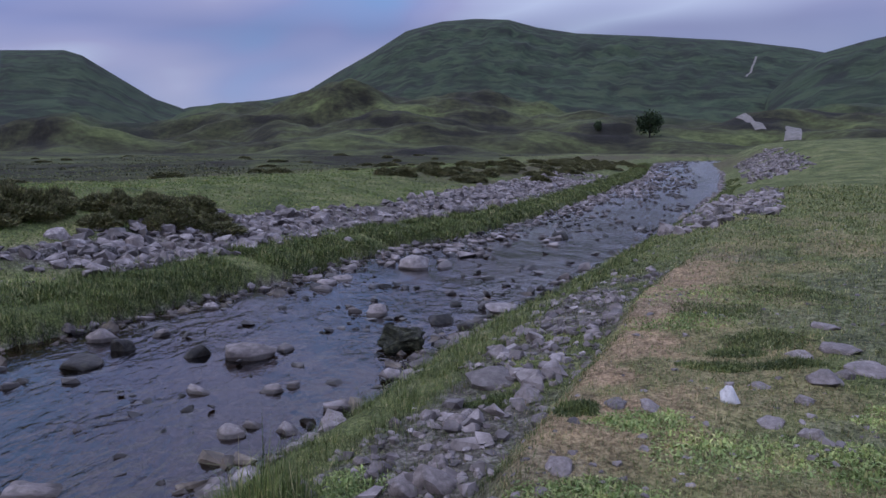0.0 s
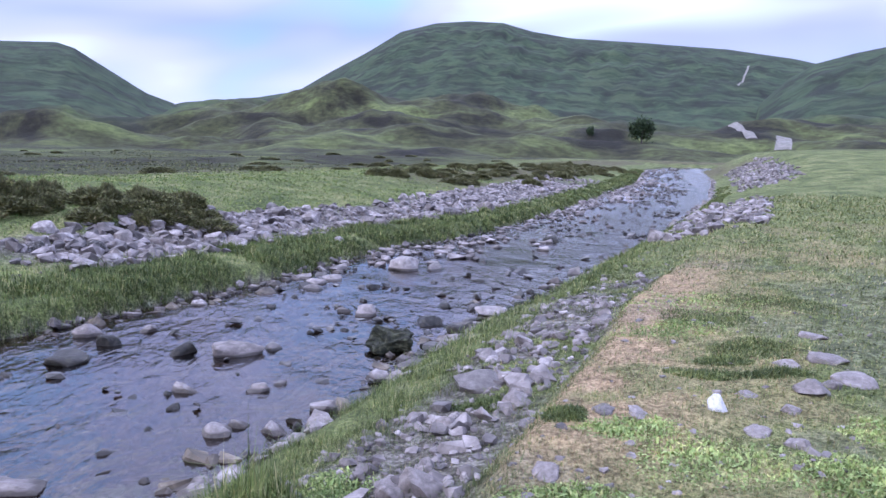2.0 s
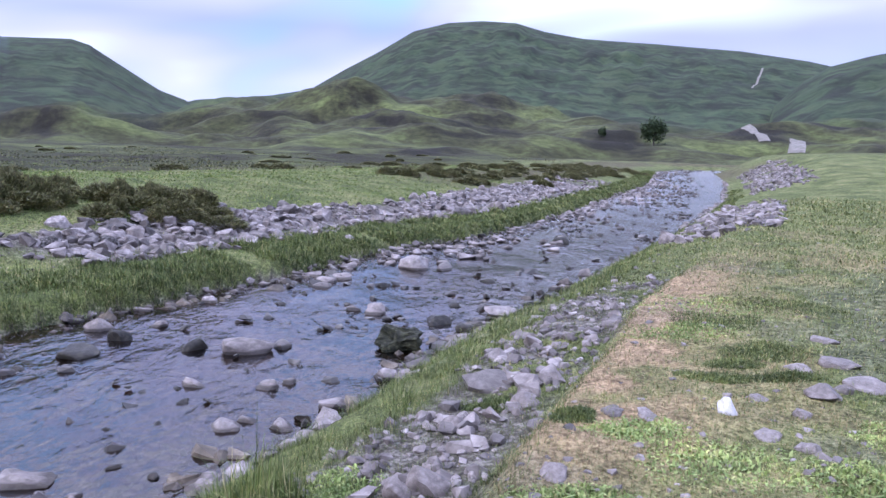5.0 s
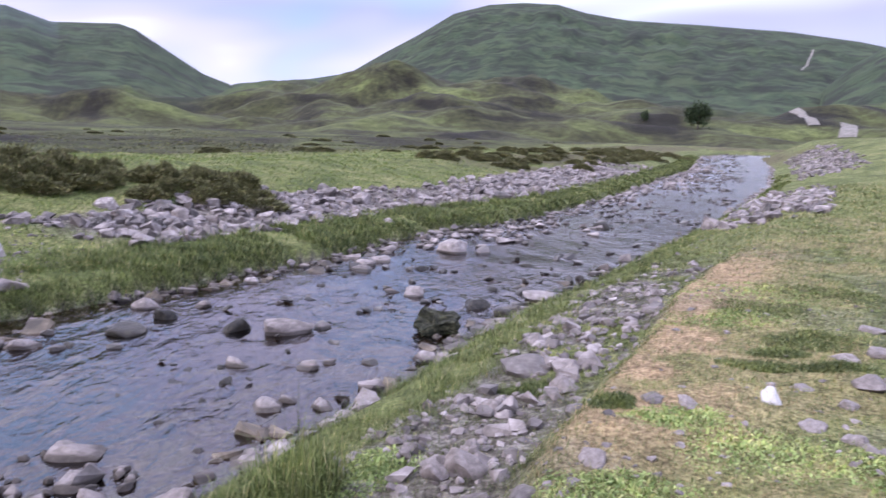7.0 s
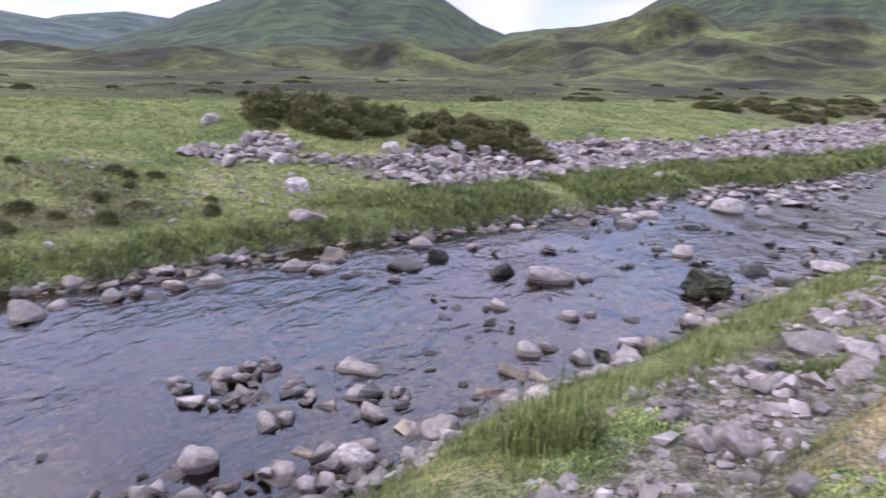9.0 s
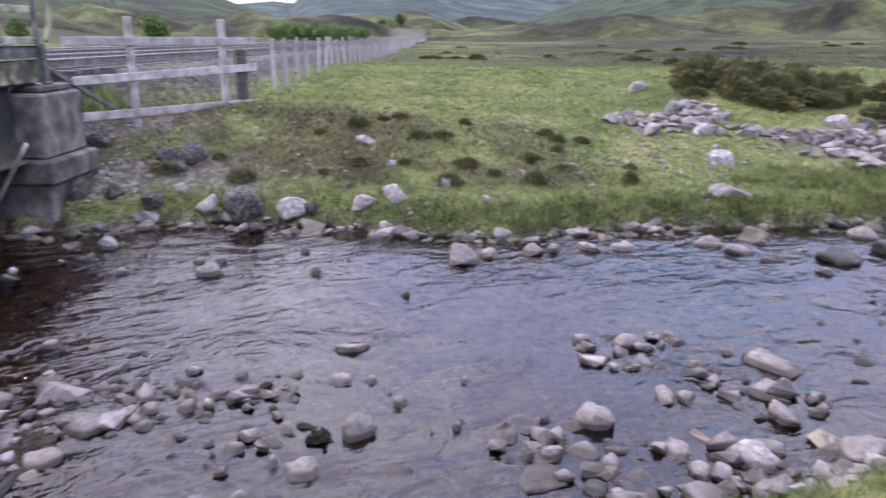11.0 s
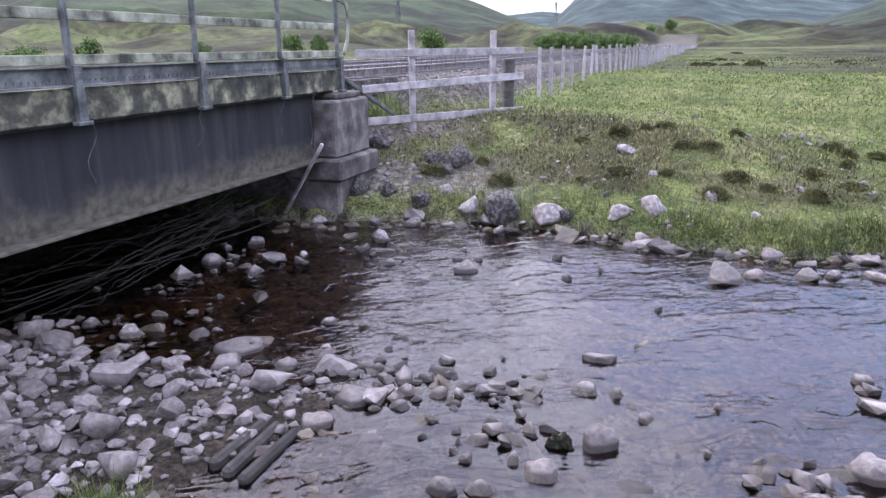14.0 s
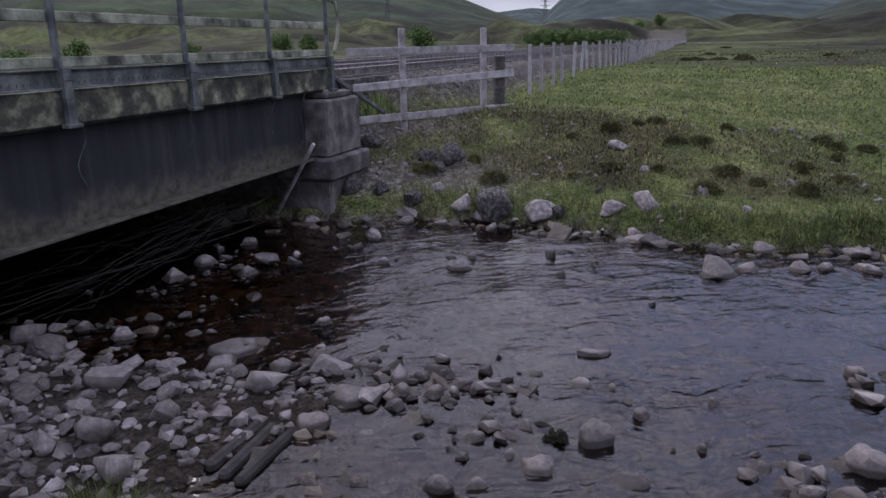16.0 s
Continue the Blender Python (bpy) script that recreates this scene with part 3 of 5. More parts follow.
# ---- bridge ----
def build_bridge():
    br = empty_thing("railway_bridge", "dark steel girder railway bridge with lichened parapet over the river", "bridge", RAILFRAME.copy())
    U0, U1 = -1.6, 9.6
    # plate girder: web, flanges, stiffeners
    g = part("girder", rbox(bmesh.new(), U0, U1 - 0.55, 5.24, 5.27, 0.86, 1.80, 0.004), M_GIRDER, br, "grey-black steel plate girder")
    rpart("bottom_flange", [(U0, U1 - 0.55, 5.08, 5.43, 0.84, 0.875, 0.006)], M_GIRDER, g)
    rpart("top_flange", [(U0, U1 - 0.2, 5.10, 5.43, 1.765, 1.80, 0.006)], M_GIRDER, g)
    g2 = part("girder", rbox(bmesh.new(), U0, U1 - 0.55, 9.0, 9.03, 0.86, 1.80, 0.004), M_OLD_GIRDER, br)
    g3 = part("girder", rbox(bmesh.new(), U0, U1 - 0.55, 13.0, 13.03, 0.86, 1.80, 0.004), M_OLD_GIRDER, br)
    for gg in (g2, g3):
        gg["label"] = "inner steel girder in the shade"
    part("deck", rbox(bmesh.new(), U0, U1, 5.2, 13.6, 1.80, 1.98, 0.01), M_ABUT, br, "dark deck slab")
    # edge panels of the deck, one between each pair of posts
    bm = box(bmesh.new(), (0.012, 0.010, 0.028), None, 0.002)
    RIB = bpy.data.meshes.new("rib")
    bm.to_mesh(RIB)
    bm.free()
    RIB.materials.append(M_STEEL)
    edges = [U0, 0.0, 1.6, 3.2, 4.81, 6.44, 8.04, 9.55]
    for a, b in zip(edges, edges[1:]):
        rpart("fascia_panel", [(a + 0.006, b - 0.006, 5.06, 5.2, 1.79, 2.075, 0.012)], M_FASCIA, br, "grey edge panel blotched with pale green lichen")
        ch = rpart("channel", [(a + 0.01, b - 0.01, 5.085, 5.10, 2.10, 2.235, 0.003)], M_STEEL, br, "galvanised channel with a row of rivets")
        rpart("channel_lip", [(a + 0.01, b - 0.01, 5.03, 5.085, 2.085, 2.10, 0.003), (a + 0.01, b - 0.01, 5.05, 5.085, 2.235, 2.247, 0.003)], M_STEEL, ch)
        k = int((b - a) / 0.066)
        for i in range(k):
            ob = new("rib", RIB)
            ob.parent = ch
            ob.location = (a + 0.058 + i * 0.066, 5.081, 2.13)
        rpart("low_board", [(a, b, 5.09, 5.12, 2.26, 2.345, 0.006)], M_RAILING, br, "grey-green board with flaking paint")
        rpart("mid_board", [(a, b, 5.09, 5.125, 2.62, 2.71, 0.006)], M_RAILING, br, "grey-green board with flaking paint")
        rpart("top_board", [(a, b, 5.09, 5.125, 2.99, 3.08, 0.006)], M_RAILING, br, "grey-green board with flaking paint")
    for u in edges[1:]:
        po = rpart("parapet_post", [(u - 0.045, u + 0.045, 5.005, 5.03, 1.80, 2.26, 0.004), (u - 0.045, u - 0.03, 5.03, 5.09, 1.80, 3.1, 0.004), (u - 0.028, u + 0.04, 5.075, 5.09, 2.2, 3.1, 0.004)], M_STEEL, br, "steel angle post")
        rpart("foot_bracket", [(u - 0.09, u + 0.07, 4.98, 5.06, 1.765, 1.80, 0.006)], M_STEEL, po)
        rpart("clamp", [(u - 0.055, u + 0.055, 4.995, 5.0045, 2.155, 2.20, 0.003)], M_STEEL, po)
    # curved end of the handrail
    bm = bmesh.new()
    for (ua, za), (ub, zb) in zip(((9.6, 3.05), (9.9, 3.0), (9.98, 2.8), (9.93, 2.5)), ((9.9, 3.0), (9.98, 2.8), (9.93, 2.5), (9.8, 2.3))):
        L = math.hypot(ub - ua, zb - za)
        box(bm, (L + 0.02, 0.03, 0.06), Matrix.Translation(((ua + ub) / 2, 5.1, (za + zb) / 2)) @ pose(0, 0, 0, 0, -math.degrees(math.atan2(zb - za, ub - ua)), 0), 0.006)
    part("handrail_end", bm, M_RAILING, br)
    return br


def build_abutment():
    ab = empty_thing("bridge_abutment", "stained grey concrete bridge abutment standing in the river", "abutment", RAILFRAME.copy())
    pil = rpart("pilaster", [(9.04, 10.1, 4.88, 5.34, 0.87, 1.67, 0.03)], M_ABUT, ab, "weathered concrete block pilaster")
    rpart("ledge", [(8.93, 10.2, 4.78, 5.7, 0.56, 0.866, 0.03)], M_ABUT, ab, "projecting concrete ledge")
    rpart("foot", [(9.0, 10.3, 4.86, 5.7, -0.4, 0.556, 0.03)], M_ABUT, ab)
    rpart("breast_wall", [(9.15, 10.0, 5.705, 14.0, -0.4, 1.78, 0.03)], M_ABUT, ab, "dark concrete wall under the bridge")
    rpart("cap_slab", [(9.2, 10.0, 4.95, 5.6, 1.675, 1.76, 0.02)], M_DARKWOOD, ab)
    # the other end of the span
    rpart("breast_wall", [(-2.4, -1.2, 4.9, 14.0, -0.4, 1.78, 0.03)], M_ABUT, ab)
    return ab


build_bridge()
build_abutment()


# ---- stones ----
def hull_stone(seed, pts=16, flat=0.6, rounded=1, boxy=False, rough=0.05):
    """An angular stone, about 1 m across before scaling."""
    rnd = random.Random(seed)
    bm = bmesh.new()
    for _ in range(pts):
        v = Vector((rnd.gauss(0, 1), rnd.gauss(0, 1), rnd.gauss(0, 1))).normalized()
        v = Vector((v.x, v.y, v.z)) * (0.42 + 0.1 * rnd.random())
        bm.verts.new((v.x, v.y * 0.85, v.z * flat * 1.2))
    bmesh.ops.convex_hull(bm, input=bm.verts[:])
    for v in [v for v in bm.verts if not v.link_faces]:
        bm.verts.remove(v)
    if rounded:
        bmesh.ops.subdivide_edges(bm, edges=bm.edges[:], cuts=rounded, use_grid_fill=True)
        for _ in range(rounded):
            bmesh.ops.smooth_vert(bm, verts=bm.verts[:], factor=0.26, use_axis_x=True, use_axis_y=True, use_axis_z=True)
        for v in bm.verts:
            v.co += v.co.normalized() * (noise.noise(v.co * 5 + Vector((seed, 0, 0))) * rough + noise.noise(v.co * 13 + Vector((0, seed, 0))) * rough * 0.4)
    xs, ys, zs = zip(*[v.co for v in bm.verts])
    c = Vector(((max(xs) + min(xs)) / 2, (max(ys) + min(ys)) / 2, (max(zs) + min(zs)) / 2))
    for v in bm.verts:
        v.co = Vector(((v.co.x - c.x) / (max(xs) - min(xs)), (v.co.y - c.y) / (max(ys) - min(ys)), (v.co.z - c.z) / (max(zs) - min(zs))))
    if boxy:    # full below the waist
        for v in bm.verts:
            if v.co.z < 0.1:
                k = 1 + 0.3 * min(0.4, 0.1 - v.co.z)
                v.co.x, v.co.y = v.co.x * k, v.co.y * k
    bmesh.ops.recalc_face_normals(bm, faces=bm.faces[:])
    return bm


def stone_mesh(name, seed, mat, **kw):
    bm = hull_stone(seed, **kw)
    me = bpy.data.meshes.new(name)
    bm.to_mesh(me)
    bm.free()
    me.materials.append(mat)
    for q in me.polygons:
        q.use_smooth = True
    bm = bmesh.new()
    bm.from_mesh(me)
    for e in bm.edges:      # worn arrises stay readable
        e.smooth = e.calc_face_angle(0.0) < radians(38)
    bm.to_mesh(me)
    bm.free()
    return me


BOULDERS = {k: [stone_mesh("boulder", 10 * i + j, m, pts=17 + j % 5, rounded=3 if k in ("moss", "rock") else 2, boxy=True, rough={"moss": 0.2, "rock": 0.09}.get(k, 0.05)) for j in range(8)]
            for i, (k, m) in enumerate((("grey", M_STONE), ("dark", M_WET), ("pale", M_PALE), ("rock", M_ROCK), ("moss", M_MOSSY), ("white", M_WHITE)))}
STONE_WORDS = {"grey": "grey rounded boulder lying in the shallow river", "dark": "dark wet stone breaking the river surface",
               "pale": "pale pinkish-white stone beside the water", "moss": "dark mossy boulder standing in the river"}
count = [0]


def boulder(kind, x, y, w, h, base=None, label="", group="boulders in the river"):
    """A stone of width w showing h above its base."""
    count[0] += 1
    h, w = (min(0.85 * h, 0.45 * w), 1.1 * w) if base is None else (h if kind == "white" else min(0.75 * h, 0.42 * w), 0.9 * w)
    k = count[0]
    rnd = random.Random(k * 7 + 3)
    ob = new("boulder", BOULDERS[kind][k % 8])
    z0 = 0.0 if base is None else base
    floor_z = float(height(np.array([x]), np.array([y]))[0])
    if base is None and floor_z < 0:
        tall = h - floor_z + 0.04
    else:
        z0 = floor_z
        tall = h * 1.6 + 0.03
    ob.matrix_world = pose(x, y, z0 + h - tall / 2, rnd.uniform(-13, 13), rnd.uniform(-13, 13), rnd.uniform(0, 360)) @ Matrix.Diagonal((w * 1.05, w * rnd.uniform(0.7, 0.95), tall, 1))
    return tagged(ob, label or STONE_WORDS[kind], "boulder", group)


for k, x, y, w, h in (
        ("grey", -4.49, 9.47, 0.35, 0.19), ("dark", -3.99, 9.01, 0.29, 0.15), ("dark", -4.13, 8.25, 0.44, 0.14), ("dark", -4.48, 7.63, 0.17, 0.05), ("dark", -2.95, 8.68, 0.4, 0.18),
        ("grey", -2.3, 8.71, 0.55, 0.21), ("grey", -1.89, 8.91, 0.24, 0.13), ("grey", -2.41, 7.26, 0.32, 0.07), ("dark", -2.57, 7.13, 0.15, 0.04), ("dark", -2.37, 6.68, 0.16, 0.05),
        ("grey", -1.69, 7.27, 0.24, 0.11), ("grey", -1.51, 7.46, 0.19, 0.06), ("grey", -1.79, 6.11, 0.33, 0.12), ("grey", -1.62, 6.29, 0.15, 0.09), ("grey", -1.27, 6.16, 0.21, 0.09),
        ("dark", -1.1, 6.26, 0.11, 0.06), ("grey", -0.89, 6.26, 0.26, 0.21), ("grey", -1.03, 5.82, 0.18, 0.1), ("grey", -2.55, 5.65, 0.25, 0.04), ("grey", -2.02, 5.12, 0.11, 0.04),
        ("grey", -1.58, 5.01, 0.31, 0.06), ("grey", -2.87, 4.97, 0.36, 0.12), ("grey", -3.16, 6.16, 0.12, 0.04), ("pale", -3.66, 11.51, 0.23, 0.15),
):
    boulder(k, x, y, w, h)
for k, x, y, w, h in (
        ("pale", -4.5, 10.68, 0.15, 0.08), ("grey", -3.81, 9.77, 0.25, 0.12), ("grey", -2.85, 10.2, 0.17, 0.05),
):
    boulder(k, x, y, w, h)
for k, x, y, w, h in (
        ("moss", -0.44, 9.18, 0.67, 0.33), ("grey", -0.91, 11.1, 0.37, 0.2), ("grey", -1.29, 11.29, 0.2, 0.09), ("grey", -0.53, 16.08, 0.78, 0.39), ("grey", 0.17, 15.88, 0.43, 0.16),
        ("grey", -2.09, 13.16, 0.36, 0.13), ("grey", -1.93, 14.27, 0.43, 0.14), ("pale", -2.27, 18.12, 0.29, 0.24), ("dark", 0.3, 11.83, 0.28, 0.1), ("dark", -1.03, 13.57, 0.34, 0.09),
        ("dark", 0.09, 10.51, 0.42, 0.15), ("dark", 0.44, 10.06, 0.27, 0.14), ("grey", 1.03, 11.12, 0.49, 0.21), ("dark", 1.7, 11.99, 0.35, 0.11), ("dark", 2.01, 12.49, 0.3, 0.15),
        ("dark", 1.03, 14.48, 0.39, 0.08), ("dark", 3.78, 22.11, 0.49, 0.25), ("dark", -1.59, 9.87, 0.19, 0.04), ("dark", -1.14, 10.07, 0.18, 0.03), ("dark", -2.4, 6.16, 0.11, 0.03),
        ("dark", -2.13, 6.15, 0.12, 0.02), ("dark", -2.79, 6.03, 0.13, 0.01), ("dark", -2.83, 6.95, 0.25, 0.01), ("dark", -2.06, 7.83, 0.13, 0.03),
):
    boulder(k, x, y, w, h)
for k, x, y, w, h in (
        ("dark", -1.4, 8.01, 0.2, 0.01), ("dark", -0.09, 8.56, 0.21, 0.05), ("dark", -2.3, 12.36, 0.2, 0.06), ("dark", -2.5, 11.51, 0.17, 0.06), ("dark", 1.57, 13.53, 0.26, 0.06),
        ("dark", 3.67, 16.26, 0.18, 0.09),
):
    boulder(k, x, y, w, h)
for k, x, y, w, h in (
        ("grey", -3.78, 4.29, 0.26, 0.2), ("grey", -3.77, 4.56, 0.18, 0.14), ("grey", -4.02, 4.02, 0.16, 0.08), ("dark", -3.87, 4.07, 0.12, 0.03), ("grey", -3.62, 4.72, 0.17, 0.1),
        ("grey", -3.59, 4.36, 0.14, 0.04), ("grey", -3.44, 4.48, 0.19, 0.03), ("grey", -3.31, 4.16, 0.2, 0.05), ("grey", -2.97, 3.83, 0.26, 0.09), ("grey", -3.21, 4.41, 0.2, 0.05),
        ("grey", -3.2, 4.83, 0.13, 0.04), ("grey", -3.09, 4.93, 0.11, 0.05), ("grey", -2.89, 5, 0.33, 0.1), ("grey", -2.66, 4.47, 0.19, 0.09), ("grey", -2.36, 4.28, 0.21, 0.14),
        ("grey", -2.02, 4.2, 0.15, 0.09), ("grey", -1.85, 4.28, 0.32, 0.15), ("pale", -2.19, 3.66, 0.3, 0.13),
):
    boulder(k, x, y, w, h)
for k, x, y, w, h in (
        ("grey", -3.02, 3.17, 0.27, 0.15), ("grey", -3.29, 2.77, 0.26, 0.02), ("grey", -3.22, 2.6, 0.28, 0.03), ("grey", -3.07, 3, 0.19, 0.06), ("grey", -2.89, 2.68, 0.2, 0.08),
        ("grey", -2.81, 2.86, 0.23, 0.06), ("grey", -2.51, 3.32, 0.26, 0.08), ("grey", -2.58, 2.89, 0.16, 0.15), ("grey", -2.26, 3.26, 0.18, 0.08), ("grey", -2.44, 2.94, 0.22, 0.04),
        ("grey", -2.23, 3.1, 0.21, 0.04), ("grey", -2.72, 2.47, 0.3, 0.05), ("grey", -2.69, 3.07, 0.15, 0.05), ("pale", -3.46, 2.43, 0.1, 0.03), ("grey", -6.39, 4.51, 0.43, 0.19),
        ("grey", -6.38, 4.87, 0.26, 0.1), ("grey", -6.96, 5.51, 0.31, 0.12), ("grey", -6.23, 5.39, 0.28, 0.13), ("grey", -6.18, 5.66, 0.2, 0.12), ("grey", -6.53, 6.38, 0.29, 0.12),
        ("dark", -5.92, 5.68, 0.39, 0.02), ("grey", -5.34, 7.42, 0.34, 0.14), ("grey", -4.96, 7.51, 0.36, 0.12), ("grey", -4.56, 7.47, 0.24, 0.08),
):
    boulder(k, x, y, w, h)
for k, x, y, w, h in (
        ("grey", -2.49, 2.65, 0.2, 0.04), ("grey", -2.27, 2.84, 0.17, 0.04), ("grey", -2.09, 3.25, 0.14, 0.05),
):
    boulder(k, x, y, w, h)
for k, x, y, w, h in (
        ("pale", -8.95, 1.26, 0.29, 0.21), ("pale", -7.85, 1.19, 0.15, 0.11), ("grey", -7.38, 1.96, 0.28, 0.14), ("grey", -7.74, 2.18, 0.16, 0.08), ("grey", -8.14, 2.12, 0.15, 0.06),
        ("grey", -7.81, 1.95, 0.17, 0.05), ("pale", -8.43, -0.8, 0.24, 0.17), ("pale", -8.62, -0.58, 0.15, 0.06), ("pale", -9.19, -0.32, 0.21, 0.1), ("grey", -8.18, 0.2, 0.17, 0.08),
        ("grey", -7.91, -0.34, 0.24, 0.1), ("pale", -6.18, 0.33, 0.15, 0.08), ("pale", -6.35, -1.35, 0.21, 0.11), ("grey", -6.17, -1.9, 0.39, 0.17), ("pale", -6.69, -1.74, 0.14, 0.07),
        ("grey", -6.8, -1.14, 0.17, 0.05), ("grey", -6.19, -0.77, 0.2, 0.05), ("grey", -5.76, -0.43, 0.35, 0.11), ("grey", -5.5, -0.49, 0.28, 0.09), ("grey", -5.35, -0.06, 0.18, 0.09),
):
    boulder(k, x, y, w, h)
for k, x, y, w, h in (
        ("grey", -4.7, 0.41, 0.34, 0.11), ("grey", -4.4, 0.11, 0.24, 0.08), ("grey", -4.68, 0.78, 0.15, 0.08), ("grey", -4.58, 0.98, 0.15, 0.07), ("grey", -4.67, 1.74, 0.2, 0.05),
        ("grey", -4.4, 1.56, 0.22, 0.06), ("dark", -5.07, 1.63, 0.07, 0.09), ("dark", -5.11, 0.8, 0.15, 0.03), ("grey", -5.03, 1.05, 0.11, 0.03), ("grey", -4.87, 1.12, 0.09, 0.05),
        ("grey", -4.1, 1.24, 0.14, 0.1), ("grey", -3.93, 1.07, 0.15, 0.06), ("grey", -3.95, 0.97, 0.07, 0.09), ("moss", -3.77, 1.57, 0.2, 0.14), ("grey", -3.88, 1.32, 0.21, 0.05),
        ("grey", -3.49, 1.33, 0.2, 0.22), ("grey", -3.67, 1.23, 0.12, 0.07), ("grey", -3.71, 1.81, 0.25, 0.14), ("grey", -3.91, 2.24, 0.17, 0.13), ("pale", -4.39, 2.02, 0.2, 0.07),
        ("grey", -4.29, 2.19, 0.14, 0.06), ("grey", -4.88, 2.37, 0.24, 0.08), ("pale", -3.92, 2.78, 0.11, 0.1),
):
    boulder(k, x, y, w, h)
for k, x, y, w, h in (
        ("grey", -3.44, 2.38, 0.11, 0.06), ("pale", -3.47, 2.2, 0.06, 0.04), ("grey", -3.48, 0.74, 0.18, 0.1), ("grey", -3.44, 0.96, 0.2, 0.06), ("grey", -3.24, 1.76, 0.25, 0.04),
        ("pale", -3.77, 0.02, 0.14, 0.03), ("pale", -3.67, 0.32, 0.13, 0.03), ("dark", -4.07, 0.76, 0.1, 0.03), ("dark", -7.55, 3.07, 0.15, 0.11), ("grey", -7, 3.39, 0.09, 0.06),
        ("dark", -6.79, 2.89, 0.11, 0.07), ("dark", -5.72, 3.34, 0.12, 0.06), ("grey", -9.65, 1.77, 0.24, 0.11), ("grey", -9.4, 2.24, 0.19, 0.08), ("pale", -10.06, 0.55, 0.22, 0.13),
        ("grey", -7.74, 4.1, 0.21, 0.1), ("grey", -7.53, 4.52, 0.32, 0.08), ("pale", -7.7, 4.31, 0.14, 0.08), ("grey", -8.23, 3.88, 0.13, 0.07),
):
    boulder(k, x, y, w, h)

# single stones on the banks
for k, x, y, w, h in (
        ("grey", 0.2, 5.0, 0.24, 0.13), ("pale", 0.28, 5.2, 0.17, 0.16), ("grey", 0.05, 3.95, 0.30, 0.17), ("grey", -0.12, 3.92, 0.22, 0.12), ("pale", 0.3, 4.0, 0.12, 0.09),
        ("grey", 0.5, 6.1, 0.5, 0.16), ("grey", 0.8, 5.5, 0.3, 0.12), ("white", 1.92, 4.42, 0.15, 0.11), ("grey", 2.75, 4.82, 0.29, 0.112), ("grey", 2.95, 4.95, 0.16, 0.075),
        ("grey", 3.18, 5.05, 0.34, 0.09), ("grey", 3.35, 5.7, 0.34, 0.075), ("grey", 2.92, 5.52, 0.24, 0.075), ("grey", 2.05, 4.12, 0.22, 0.0525), ("grey", 2.2, 3.92, 0.18, 0.0825),
        ("grey", 2.45, 4.5, 0.16, 0.0525), ("grey", 2.3, 4.85, 0.19, 0.045), ("grey", 1.42, 4.38, 0.19, 0.03), ("grey", 1.21, 4.47, 0.21, 0.03), ("grey", 3.6, 6.4, 0.28, 0.06),
        ("grey", 0.35, 3.4, 0.24, 0.075), ("grey", 0.7, 3.6, 0.20, 0.06), ("grey", 0.75, 4.6, 0.18, 0.075)):
    boulder(k, x, y, w, h, 0.0, {"grey": "grey stone half sunk in the mossy turf", "pale": "pale squarish stone on the mossy turf", "white": "white squarish stone standing on the mossy turf"}[k], "stones on the banks")
for k, x, y, w, h in (
        ("pale", -6.0, 6.1, 0.42, 0.36), ("grey", -5.8, 6.4, 0.55, 0.25), ("pale", -7.3, 10.3, 0.5, 0.45), ("grey", -6.1, 8.9, 0.7, 0.2), ("pale", -11.5, 12.9, 0.5, 0.3),
        ("rock", -9.4, 3.0, 0.72, 0.42), ("pale", -9.0, 3.55, 0.42, 0.26), ("rock", -8.85, 3.75, 0.3, 0.2), ("pale", -9.65, 2.6, 0.4, 0.28), ("rock", -12.25, 1.62, 0.7, 0.55),
        ("rock", -12.0, 1.25, 0.5, 0.4), ("rock", -11.1, 2.86, 0.62, 0.36), ("rock", -10.85, 2.55, 0.36, 0.22), ("rock", -11.3, 2.5, 0.4, 0.3), ("rock", -10.55, 1.1, 0.5, 0.4),
        ("rock", -11.4, 1.0, 0.45, 0.36), ("rock", -10.4, 1.6, 0.36, 0.26), ("rock", -10.0, 2.0, 0.34, 0.24), ("pale", -10.2, 2.4, 0.26, 0.18), ("pale", -10.27, 5.32, 0.34, 0.18),
        ("pale", -8.16, 5.45, 0.24, 0.18), ("pale", -8.4, 4.3, 0.34, 0.18), ("pale", -8.33, 4.68, 0.44, 0.24), ("pale", -9.2, 5.2, 0.2, 0.1), ("rock", -9.0, 4.4, 0.2, 0.12),
        ("pale", -6.9, 13.6, 0.5, 0.4), ("pale", -7.5, 14.1, 0.5, 0.45), ("rock", -6.3, 13.6, 0.5, 0.3), ("rock", -7.0, 12.9, 0.5, 0.25)):
    boulder(k, x, y, w, h, 0.0, {"grey": "grey lichened rock in the far grassy bank", "rock": "dark pitted rock blotched with lichen in the bank", "pale": "pale lichened rock in the far grassy bank"}[k], "stones on the banks")


# ---- loose cobbles ----
def proto(seed, pts, rounded):
    bm = hull_stone(seed, pts=pts, rounded=rounded)
    bmesh.ops.triangulate(bm, faces=bm.faces[:])
    bm.verts.index_update()
    v = np.array([q.co[:] for q in bm.verts])
    f = np.array([[q.index for q in t.verts] for t in bm.faces])
    bm.free()
    return v, f


PROTOS = [proto(300 + i, 13, 0) for i in range(14)]


